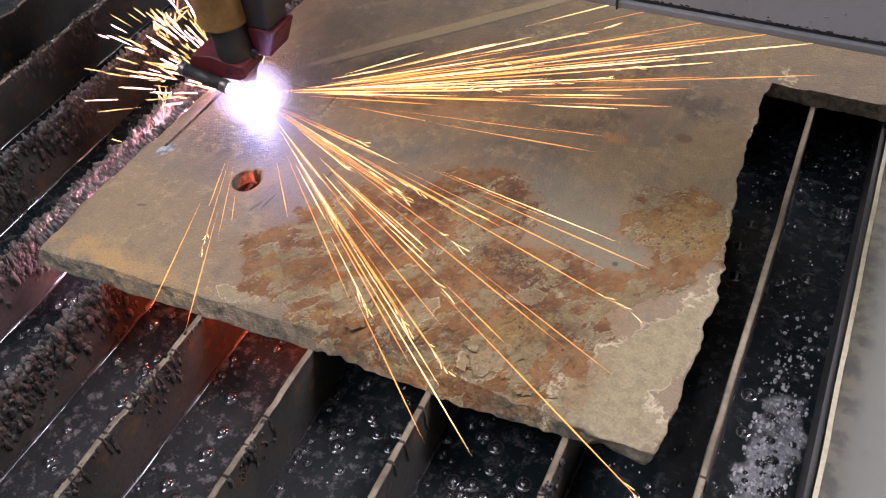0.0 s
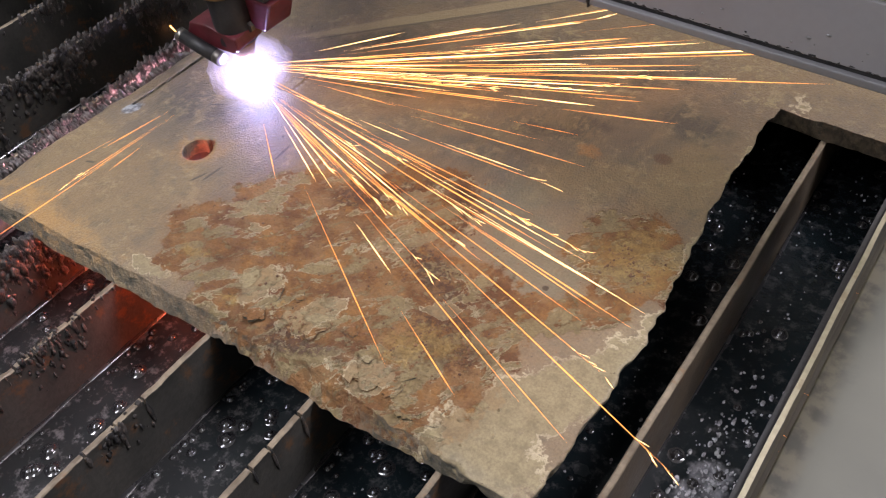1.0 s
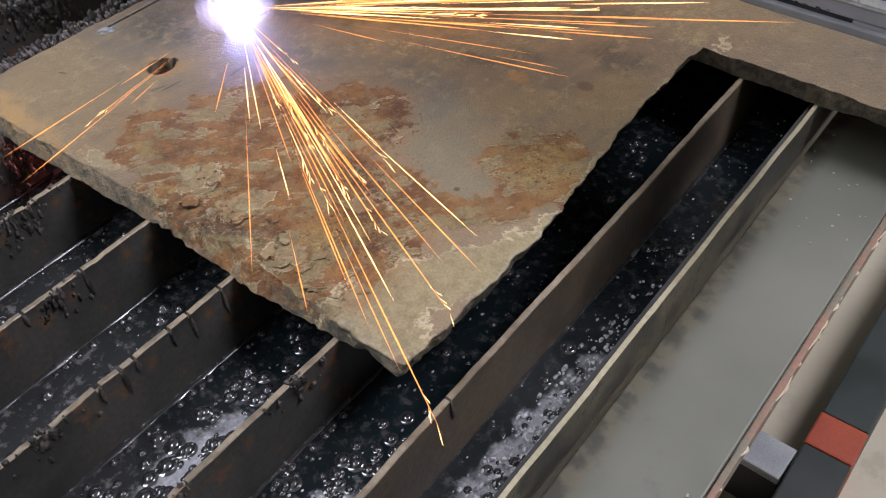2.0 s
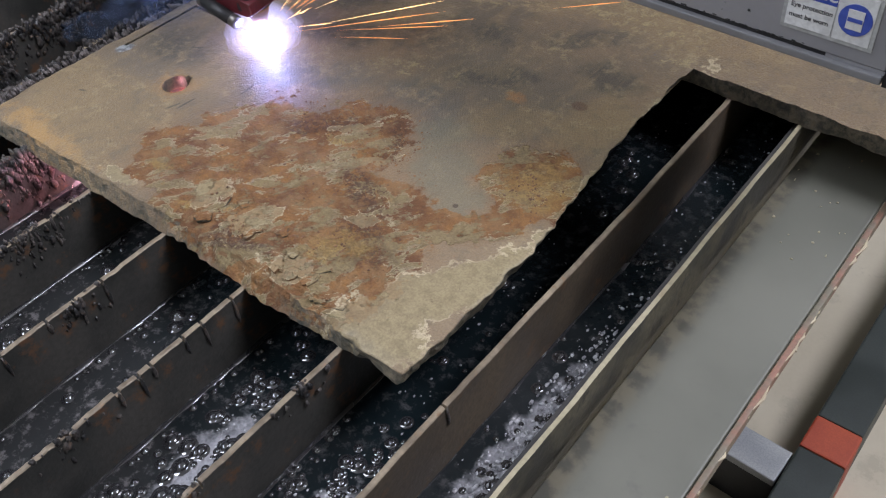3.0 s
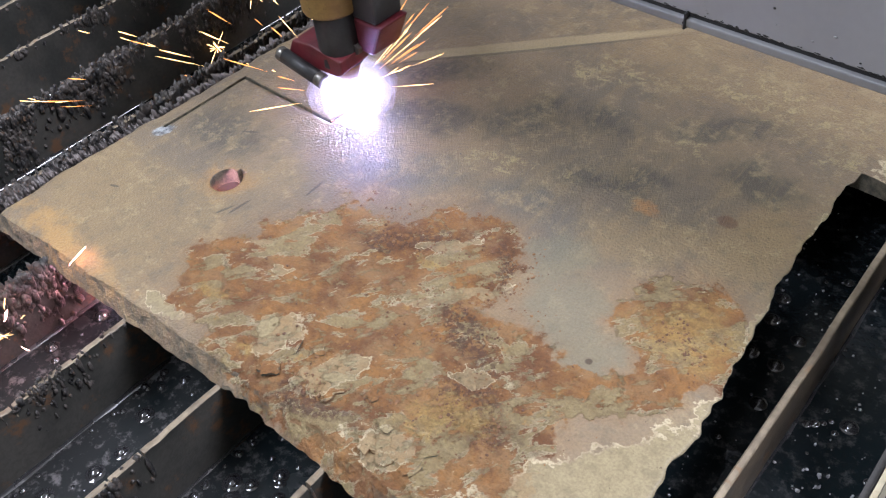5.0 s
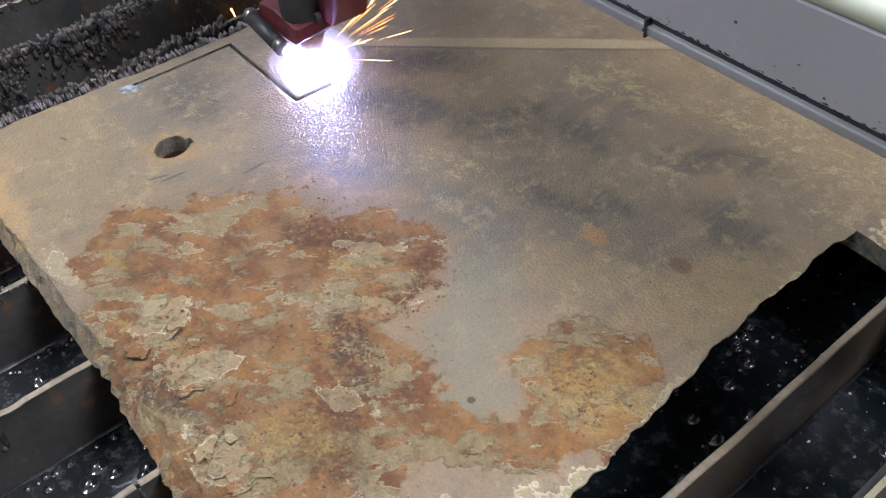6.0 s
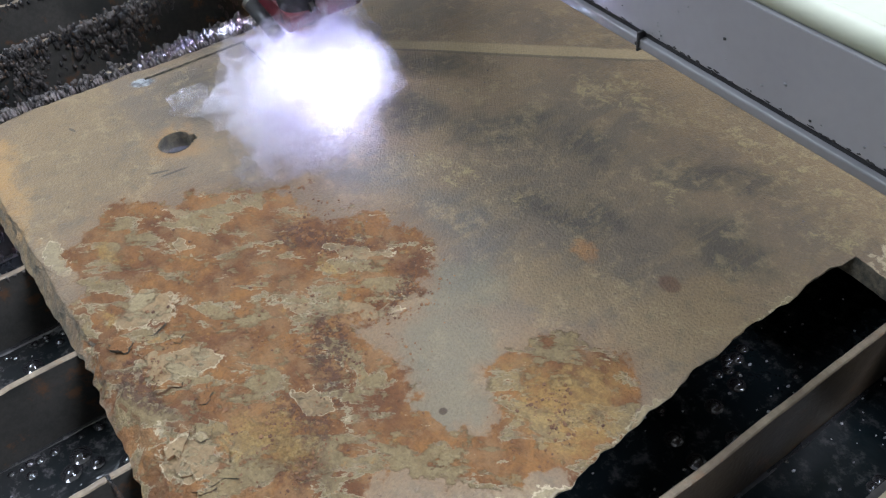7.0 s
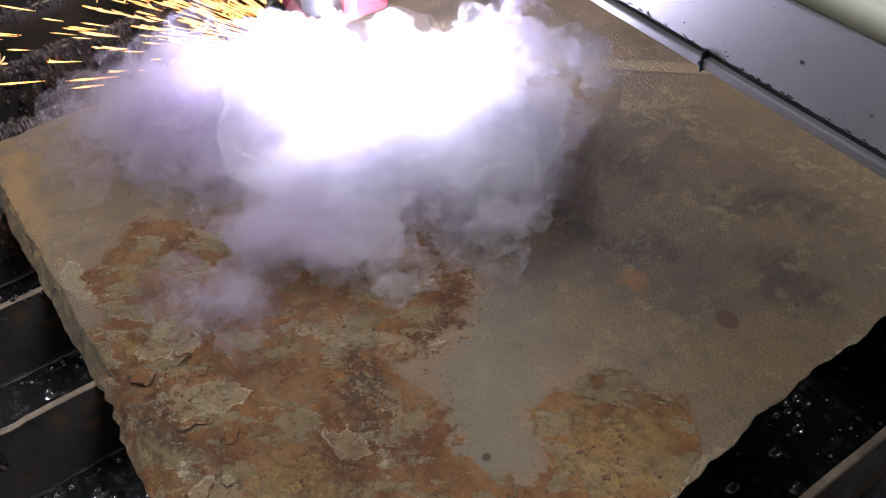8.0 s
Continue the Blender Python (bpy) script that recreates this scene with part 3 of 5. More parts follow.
def slat(x, seed, material, rough, nicks, y0=-0.74, y1=0.89, slag=()):
    rnd = random.Random(seed)
    s = thing("support_slat", pose(x, 0, 0, 0, 0, TURN), "worn steel support slat with cut nicks, standing in dark water", "slat", "slats of the table")
    th = 0.0040
    ys, n = [], int((y1 - y0) / 0.004)
    cuts = [(rnd.uniform(-0.45, 0.3), rnd.choice((0.0004, 0.0006, 0.0008, 0.0016)), rnd.uniform(0.002, 0.009)) for _ in range(nicks)]
    for i in range(n + 1):
        ys.append(y0 + (y1 - y0) * i / n)
    for c, w, d in cuts:
        ys += [c - w - 0.0004, c - w, c + w, c + w + 0.0004]
    bm, rows = bmesh.new(), []
    for y in sorted(ys):
        z = SLAT - abs(rough * (0.0016 * noise.noise((y * 90, seed, 0)) + 0.0022 * noise.noise((y * 27, seed, 4))))
        for c, w, d in cuts:
            if abs(y - c) <= w + 0.00005:
                z = SLAT - d
        wob = 0.0007 * noise.noise((y * 25, seed, 9)) + 0.0022 * noise.noise((y * 4, seed, 2))
        rows.append([bm.verts.new(p) for p in ((-th / 2 + wob, y, 0.625), (-th / 2 + wob, y, z - 0.0007), (-th / 2 + 0.0007 + wob, y, z), (th / 2 - 0.0007 + wob, y, z), (th / 2 + wob, y, z - 0.0007), (th / 2 + wob, y, 0.625))])
    for a, b in zip(rows, rows[1:]):
        for k in range(5):
            f = bm.faces.new((a[k], b[k], b[k + 1], a[k + 1]))
            f.material_index = 1 if k in (1, 2, 3) else 0
    part("bar", bm, [material, M_EDGE], s)
    # melted drips below the nicks
    for c, w, d in cuts:
        if rnd.random() < 0.75:
            ln = rnd.uniform(0.008, 0.02)
            sp = [(th / 2 + 0.0003, c, SLAT - d * 0.3 - ln * 0.5, 0.0010, 0.0011 + 0.0006 * rnd.random(), ln * 0.55)]
            raw("drip", *lumps(sp, seed + c, 0.35), M_SLAG, s)
    if slag:
        sp = []
        for (a, b, count, size) in slag:
            heart = [(rnd.uniform(a, b), abs(rnd.gauss(0, 0.012))) for _ in range(max(2, count // 22))]
            for _ in range(count * 5):
                r = size * (0.10 + 0.22 * rnd.random() ** 2)
                if rnd.random() < 0.7:
                    cy, cz = heart[rnd.randrange(len(heart))]
                    yy, dn = cy + rnd.gauss(0, size * 1.5), abs(cz + rnd.gauss(0, size * 1.2))
                else:
                    yy, dn = rnd.uniform(a, b), abs(rnd.gauss(0, 0.004))
                sp.append((th / 2 * (1 if dn > 0.002 else rnd.uniform(-1, 1)) + rnd.uniform(-0.5, 0.6) * r, yy, SLAT + 0.0006 - dn, r * rnd.uniform(0.6, 1.0), r * rnd.uniform(0.6, 1.3), r * rnd.uniform(0.9, 2.6)))
        raw("slag_crust", *lumps(sp, seed, 0.55, 2), M_SLAG, s, "knobbly dark slag crust")["kind"] = "stuff"
    return s


def table_fill():
    for x, seed, nicks, rough, slag in (
            (-0.313, 31, 6, 1.5, ((-0.4, 0.5, 60, 0.007),)), (-0.226, 32, 8, 1.6, ((-0.4, 0.5, 300, 0.0075),)),
            (-0.139, 33, 10, 1.8, ((-0.35, 0.45, 420, 0.0065), (-0.1, 0.25, 260, 0.0085))), (-0.0515, 34, 12, 1.6, ((-0.3, 0.35, 420, 0.006), (-0.25, 0.1, 200, 0.010))),
            (0.0365, 35, 14, 1.8, ((-0.3, -0.02, 420, 0.005), (-0.27, -0.08, 300, 0.010))), (0.124, 36, 24, 1.4, ((-0.3, -0.08, 60, 0.0045), (-0.2, -0.17, 20, 0.007))),
            (0.2115, 37, 30, 1.0, ((-0.2, -0.19, 7, 0.006),)), (0.2975, 38, 26, 0.9, ((-0.262, -0.255, 6, 0.006),)), (0.386, 39, 10, 0.6, ((-0.152, -0.145, 8, 0.007), (-0.24, -0.235, 7, 0.006)))):
        slat(x, seed, M_SLAT, rough, nicks, slag=slag)
    slat(0.463, 40, M_SLATR, 0.5, 1)
    # water
    bm = bmesh.new()
    nx, ny = 190, 250
    vs = [[bm.verts.new((-0.746 + (RIM_X - 0.004 + 0.746) * i / nx, -0.75 + 1.65 * j / ny, 0)) for j in range(ny + 1)] for i in range(nx + 1)]
    for i in range(nx):
        for j in range(ny):
            bm.faces.new((vs[i][j], vs[i + 1][j], vs[i + 1][j + 1], vs[i][j + 1]))
    for v in bm.verts:
        v.co.z = WATER + 0.0007 * noise.noise((v.co.x * 28, v.co.y * 24, 0)) + 0.0004 * noise.noise((v.co.x * 75, v.co.y * 70, 5))
    for x in (-0.313, -0.226, -0.139, -0.0515, 0.0365, 0.124, 0.2115, 0.2975, 0.386, 0.463):
        last = None
        for j in range(400):
            y = -0.74 + 1.62 * j / 399
            r = 0.0048 + 0.0016 * noise.noise((y * 60, x * 50, 3))
            w = 0.0022 * noise.noise((y * 4, x * 100, 2))
            row = [bm.verts.new((x + 0.0016 + w + r * (1 - math.sin(a)), y, WATER - 0.0012 + r * (1 - math.cos(a)))) for a in (0, 0.35, 0.7, 1.05, 1.4)]
            if last:
                for k in range(4):
                    bm.faces.new((last[k], last[k + 1], row[k + 1], row[k])).material_index = 1
            last = row
    water = part("water", bm, [M_WATER, M_EDGEWATER], smooth=True)
    water.matrix_world = pose(0, 0, 0, 0, 0, TURN)
    tagged(water, "dark murky water with pale glare painted between the slats", "water", kind="structure")
    # bubbles: domes with a climbing rim of water
    prof = [(1.8, 0.0), (1.4, 0.07), (1.15, 0.24), (1.0, 0.42), (0.82, 0.60), (0.48, 0.77), (0.0, 0.84)]
    rnd = random.Random(12)
    verts, faces = [], []

    def bub(x, y, r, n=12):
        o = len(verts)
        for pr, pz in prof[:-1]:
            verts.extend((x + math.cos(6.2832 * k / n) * r * pr, y + math.sin(6.2832 * k / n) * r * pr, WATER + 0.0003 + pz * r) for k in range(n))
        verts.append((x, y, WATER + 0.0003 + prof[-1][1] * r))
        for a in range(len(prof) - 2):
            faces.extend((o + a * n + k, o + a * n + (k + 1) % n, o + (a + 1) * n + (k + 1) % n, o + (a + 1) * n + k) for k in range(n))
        b = o + (len(prof) - 2) * n
        faces.extend((b + k, b + (k + 1) % n, len(verts) - 1) for k in range(n))

    for g in (-0.182, -0.095, -0.0075, 0.08, 0.168, 0.2545, 0.342, 0.4245, 0.489):
        w = 0.024 if g > 0.4 else 0.033
        for _ in range(46):
            bub(g + rnd.uniform(-w, w), rnd.uniform(-0.4, 0.3), rnd.choice((0.0006, 0.0008, 0.001, 0.0014, 0.002, 0.003)))
        for _ in range(7):
            cx, cy = g + rnd.uniform(-w, w) * 0.7, rnd.uniform(-0.38, 0.28)
            for _ in range(rnd.randrange(3, 9)):
                bub(cx + rnd.gauss(0, 0.004), cy + rnd.gauss(0, 0.005), rnd.uniform(0.0007, 0.0026))
        for _ in range(34 if 0.05 < g < 0.4 else 10):
            bub(g + rnd.uniform(-w, w), rnd.uniform(-0.40, -0.10), 0.0015 + 0.0022 * rnd.random() ** 1.5, 16)
    for _ in range(60):
        bub(min(0.509, max(0.470, rnd.gauss(0.495, 0.009))), rnd.gauss(-0.1, 0.06), 0.0006 + 0.002 * rnd.random() ** 2)
    for _ in range(150):
        bub(min(0.382, max(0.313, rnd.gauss(0.35, 0.018))), rnd.gauss(-0.22, 0.04), 0.0008 + 0.0032 * rnd.random() ** 2)
    for _ in range(170):
        bub(min(0.455, max(0.398, rnd.gauss(0.432, 0.014))), rnd.gauss(-0.22, 0.04), 0.0007 + 0.0026 * rnd.random() ** 2)
    for x in (0.128, 0.2155, 0.3015, 0.39):
        for _ in range(34):
            bub(x + 0.002 + abs(rnd.gauss(0.001, 0.0016)), rnd.uniform(-0.38, -0.12), rnd.uniform(0.0007, 0.0018))
    # pale specks: froth in the patches, elsewhere glints of light made as lumps
    specks = []
    for g, n in ((-0.177, 20), (-0.09, 30), (-0.003, 40), (0.085, 30), (0.173, 34), (0.26, 38), (0.347, 44), (0.427, 130), (0.489, 150)):
        w = 0.027 if g > 0.4 else 0.036
        for _ in range(n):
            r = 0.00035 + 0.0006 * rnd.random() ** 2
            specks.append((g + rnd.uniform(-w, w), rnd.uniform(-0.38, 0.26), WATER + 0.0004, r, r * rnd.uniform(0.8, 1.8), r * 0.6))
    for _ in range(900):
        r = 0.0004 + 0.0011 * rnd.random() ** 2
        specks.append((min(0.510, max(0.470, rnd.gauss(0.496, 0.008))), rnd.gauss(-0.1, 0.065), WATER + rnd.uniform(-0.0003, 0.0009), r, r * rnd.uniform(0.8, 2.0), r * 0.8))
    for cx, cy in ((0.352, -0.225), (0.432, -0.225)):
        for _ in range(160):
            r = 0.0004 + 0.0008 * rnd.random() ** 2
            specks.append((cx + max(-0.03, min(0.025, rnd.gauss(0, 0.014))), rnd.gauss(cy, 0.035), WATER + rnd.uniform(-0.0003, 0.0006), r, r * rnd.uniform(0.8, 2.0), r * 0.7))
    foam, froth = raw("glint_specks", *lumps(specks, 17, 0.4), M_FOAMGLINT), raw("bubbles", verts, faces, M_BUBBLE)
    foam.matrix_world = froth.matrix_world = pose(0, 0, 0, 0, 0, TURN)
    tagged(foam, "tiny white specks for froth and painted glints on the water", "foam", kind="stuff")
    tagged(froth, "clear bubbles and froth on the dark water", "bubbles", kind="stuff")


# ---------------------------------------------------------------- the plate
KERF = 0.0013
HOLE = (0.0885, -0.010, 0.0115)


def plate():
    xs = sorted(set([round(-0.016 + 0.0022 * i, 5) for i in range(int(0.76 / 0.0022))] + [-KERF, KERF, 0.1 - KERF, 0.1 + KERF, 0.425]))
    ys = sorted(set([round(-0.119 + 0.0014 * i, 5) for i in range(45)] + [round(-0.056 + 0.0027 * i, 5) for i in range(int(0.69 / 0.0027))] + [0.0, 0.078 - KERF, 0.078 + KERF, 0.108 - KERF, 0.108 + KERF, 0.24]))

    def thin(a, keep):
        out = [a[0]]
        for v in a[1:]:
            if v - out[-1] < 0.0009 and v not in keep:
                continue
            if v in keep and v - out[-1] < 0.0009 and out[-1] not in keep:
                out[-1] = v
                continue
            out.append(v)
        return out

    xs = thin(xs, (-KERF, KERF, 0.1 - KERF, 0.1 + KERF, 0.425))
    ys = thin(ys, (0.0, 0.078 - KERF, 0.078 + KERF, 0.108 - KERF, 0.108 + KERF, 0.24))
    XR, YB = xs[-1], ys[-1]

    def solid(x, y):
        if x > 0.425 and y < 0.24:
            return False
        if abs(x) < KERF and 0 < y < 0.078 + KERF or abs(y - 0.078) < KERF and 0 < x < 0.1 + KERF:
            return False
        if abs(x - 0.1) < KERF and 0.078 < y < 0.108 + KERF or abs(y - 0.108) < KERF and 0.05 < x < 0.1:
            return False
        if math.hypot(x - HOLE[0], y - HOLE[1]) < HOLE[2] or (abs(x - HOLE[0] - 0.002) < 0.006 and 0 < y - HOLE[1] < 0.0145 and abs(x - HOLE[0] - 0.002) < 0.0145 - (y - HOLE[1])):
            return False
        return True

    def moved(x, y, low):
        """Ragged outline: shift of a point near the rim; low is 1 on the underside."""
        fx = max(0.0, 1 - (x + 0.016) / 0.012)
        ff = max(0.0, 1 - (y + 0.119) / 0.014)
        fr = max(0.0, 1 - abs(x - 0.425) / 0.012) if y < 0.243 else 0.0
        fn = max(0.0, 1 - abs(y - 0.24) / 0.012) if x > 0.42 else 0.0
        q = Vector((x * 45, y * 45, low * 2.2))
        q2 = Vector((x * 150, y * 150, low * 3.0))
        k, k2 = noise.noise(q), noise.noise(q2)
        dx = fx * (0.003 * k + 0.0012 * k2 + 0.007 * math.sin(min(1, max(0, (y + 0.119) / 0.12)) * math.pi) * -0.5)
        bow = 0.020 * min(1, max(0, (0.16 - y) / 0.15)) - 0.004 - 0.0025 * min(1, max(0, (y - 0.17) / 0.07)) - 0.002 * max(0, 1 - (y + 0.119) / 0.012) ** 2
        dx += fr * (bow + 0.003 * k + 0.002 * k2 - (0.003 + 0.005 * min(1, max(0, (y + 0.05) / 0.1)) if low else 0))
        torn = 1.0 if x > 0.222 else 0.45
        # the front runs back towards the corner, the torn part further on top than below
        wide = max(0.0, 1 - (y + 0.119) / 0.05)
        back = min(1, max(0, (x - 0.205) / 0.03))
        near = -0.013 + 0.06 * min(x, 0.2) if low else -0.007 + 0.07 * min(x, 0.2)
        far = (0.001 + 0.0065 * min(1, max(0, (x - 0.33) / 0.08))) if low else 0.010 - 0.001 * min(1, max(0, (x - 0.40) / 0.03))
        dy = wide * (near * (1 - back) + far * back) + ff * (0.0032 * torn * k + 0.0022 * torn * k2)
        dy += fn * (0.003 * k + 0.0016 * k2 - (0.002 if low else 0))
        return dx, dy

    def top(x, y):
        z = 0.00025 * noise.noise((x * 60, y * 60, 1)) + 0.0006 * noise.noise((x * 12, y * 12, 2))
        front = max(0.0, 1 - (y + 0.119) / 0.055) * min(1, max(0, (x - 0.2) / 0.03)) * min(1, max(0.15, (0.385 - x) / 0.03))
        st = noise.noise((x * 42, y * 60, 7)) + 0.6 * noise.noise((x * 120, y * 120, 8))
        z += front * (0.0014 * math.tanh(11 * st) + 0.0006 * math.tanh(14 * (st - 0.45)) - 0.0012)
        ff = max(0.0, 1 - (y + 0.119) / 0.009)
        z -= ff * ff * (0.004 if x > 0.222 else 0.002) * (0.6 + 0.8 * noise.noise((x * 70, y * 70, 3)))
        fx = max(0.0, 1 - (x + 0.016) / 0.006)
        z -= fx * fx * 0.0022
        rust = max(0.0, 1 - math.hypot((x - 0.27) / 0.1, (y + 0.02) / 0.085))
        z += min(1, rust * 3) * (0.0006 * noise.noise((x * 160, y * 160, 5)) + 0.0005 * noise.noise((x * 70, y * 70, 6)))
        return z

    bm = bmesh.new()
    cell = {}
    vt, vb = {}, {}

    def vert(i, j, low):
        d = vb if low else vt
        if (i, j) not in d:
            x, y = xs[i], ys[j]
            hx, hy = x - HOLE[0], y - HOLE[1]
            hr = math.hypot(hx, hy)
            if abs(hr - HOLE[2]) < 0.0022 and hr > 0 and not (hy > 0.006 and abs(hx - 0.002) < 0.007):
                x, y = HOLE[0] + hx / hr * HOLE[2], HOLE[1] + hy / hr * HOLE[2]
            dx, dy = moved(x, y, low)
            d[(i, j)] = bm.verts.new((x + dx, y + dy, H - T + 0.0004 * noise.noise((x * 80, y * 80, 3)) if low else H + top(x, y)))
        return d[(i, j)]

    for i in range(len(xs) - 1):
        for j in range(len(ys) - 1):
            if solid((xs[i] + xs[i + 1]) / 2, (ys[j] + ys[j + 1]) / 2):
                cell[(i, j)] = 1
    for (i, j) in cell:
        bm.faces.new([vert(*p, 0) for p in ((i, j), (i + 1, j), (i + 1, j + 1), (i, j + 1))]).smooth = True
        bm.faces.new([vert(*p, 1) for p in ((i, j), (i, j + 1), (i + 1, j + 1), (i + 1, j))])
        for (di, dj), a, b in (((-1, 0), (i, j + 1), (i, j)), ((1, 0), (i + 1, j), (i + 1, j + 1)), ((0, -1), (i, j), (i + 1, j)), ((0, 1), (i + 1, j + 1), (i, j + 1))):
            if (i + di, j + dj) not in cell:
                # sides in three bands, the middle one pushed in and out
                t0, t1, b0, b1 = vert(*a, 0), vert(*b, 0), vert(*a, 1), vert(*b, 1)
                bm.faces.new((t0, b0, b1, t1))
    side = [e for e in bm.edges if abs(e.verts[0].co.z - e.verts[1].co.z) > 0.006]
    res = bmesh.ops.subdivide_edges(bm, edges=side, cuts=3, use_grid_fill=True)
    for v in [g for g in res["geom_inner"] if isinstance(g, bmesh.types.BMVert)]:
        c = v.co
        if c.y < -0.09 or c.x > 0.41 or c.x < -0.005:
            k = 1.0 if (c.y < -0.09 and c.x > 0.215) else 0.75
            n1 = noise.noise_vector(c * 140) * 0.0018 * k + noise.noise_vector(c * 420) * 0.0008 * k
            v.co += Vector((n1.x, n1.y, n1.z * 0.5))
    ob = part("steel_plate", bm, M_PLATE)
    tagged(ob, "thick rusty steel plate with torn edge, hole and fresh cut", "steel plate")
    # loose crust along the torn edge
    rnd = random.Random(77)
    for q in range(18):
        x, y, size = rnd.uniform(0.235, 0.375), -0.098 + 0.03 * rnd.random() ** 2, rnd.uniform(0.004, 0.010)
        if q == 0:
            x, y, size = 0.337, -0.086, 0.0135
        fb = bmesh.new()
        nn = 13
        rr = [size * (0.75 + 0.5 * noise.noise((q * 3.3, k * 0.9, 1.5)) + rnd.uniform(-0.12, 0.12)) for k in range(nn)]
        ring = [(math.cos(6.2832 * k / nn) * rr[k] * 1.35, math.sin(6.2832 * k / nn) * rr[k]) for k in range(nn)]
        tp = [fb.verts.new((a, b, 0.0009 + 0.0003 * rnd.random())) for a, b in ring]
        mid = [fb.verts.new((a * 0.5, b * 0.5, 0.0013 + 0.0003 * rnd.random())) for a, b in ring]
        bt = [fb.verts.new((a * 0.93, b * 0.93, -0.0012)) for a, b in ring]
        fb.faces.new(mid)
        for k in range(nn):
            h = (k + 1) % nn
            fb.faces.new((tp[k], tp[h], mid[h], mid[k]))
            fb.faces.new((bt[k], bt[h], tp[h], tp[k]))
        spin = pose(x, y, H + top(x, y) - 0.0002, rnd.uniform(-4, 4), rnd.uniform(-4, 4), rnd.uniform(0, 360))
        fb.transform(spin)
        part("rust_flake", fb, M_PLATE, ob)
    # teeth of cooled dross along the old cut
    sp = []
    y = -0.12
    while y < 0.42:
        r = rnd.uniform(0.0019, 0.0036)
        sp.append((-0.0225 + 0.003 * noise.noise((y * 20, 1, 1)) + rnd.uniform(-0.002, 0.002) - 0.004 * math.sin(min(1, max(0, (y + 0.119) / 0.12)) * math.pi), y, H - 0.0050 + rnd.uniform(-0.0025, 0.002), r * rnd.uniform(0.9, 1.9), r * rnd.uniform(0.35, 0.6), r * rnd.uniform(1.0, 1.8)))
        y += rnd.uniform(0.0016, 0.003)
    raw("dross", *lumps(sp, 3, 0.75), M_DROSS, ob, "row of grey dross teeth")["kind"] = "stuff"
    # grains of rust crumbling off the brown fields
    sp = []
    fields = ((0.228, 0.026, 0.05, 0.02), (0.306, -0.012, 0.04, 0.02), (0.298, 0.036, 0.03, 0.02), (0.345, -0.05, 0.035, 0.025), (0.27, -0.085, 0.05, 0.014), (0.24, -0.03, 0.07, 0.045), (0.405, 0.06, 0.025, 0.03))
    for q in range(2600):
        cx, cy, ax, ay = fields[rnd.randrange(len(fields))]
        x, y = rnd.gauss(cx, ax * 0.55), rnd.gauss(cy, ay * 0.55)
        if x > 0.15 and -0.095 < y < 0.07 and x < 0.425 and noise.noise((x * 70, y * 70, 11)) > -0.05:
            r = 0.0003 + 0.0007 * rnd.random() ** 3
            sp.append((x, y, H + top(x, y) + r * 0.2, r * rnd.uniform(0.8, 1.5), r * rnd.uniform(0.8, 1.5), r * 0.8))
    raw("rust_grit", *lumps(sp, 19, 0.5, 1), M_CRUMB, ob, "gritty dark rust grains", False)["kind"] = "stuff"
    # crumbs and spatter lying on the top
    sp = []
    for _ in range(150):
        a, d = rnd.uniform(0, 6.28), abs(rnd.gauss(0, 0.1)) + 0.012
        x, y = 0.07 + d * math.cos(a), 0.1 + d * math.sin(a)
        if solid(x, y) and x > -0.005 and y > -0.1 and x < 0.4:
            r = rnd.uniform(0.0002, 0.0006)
            sp.append((x, y, H + top(x, y) + r * 0.5, r, r, r))
    raw("spatter", *lumps(sp, 9, 0.3), M_DROSS, ob, "tiny dark spatter beads")["kind"] = "stuff"
    return ob


# ---------------------------------------------------------------- gantry and torch

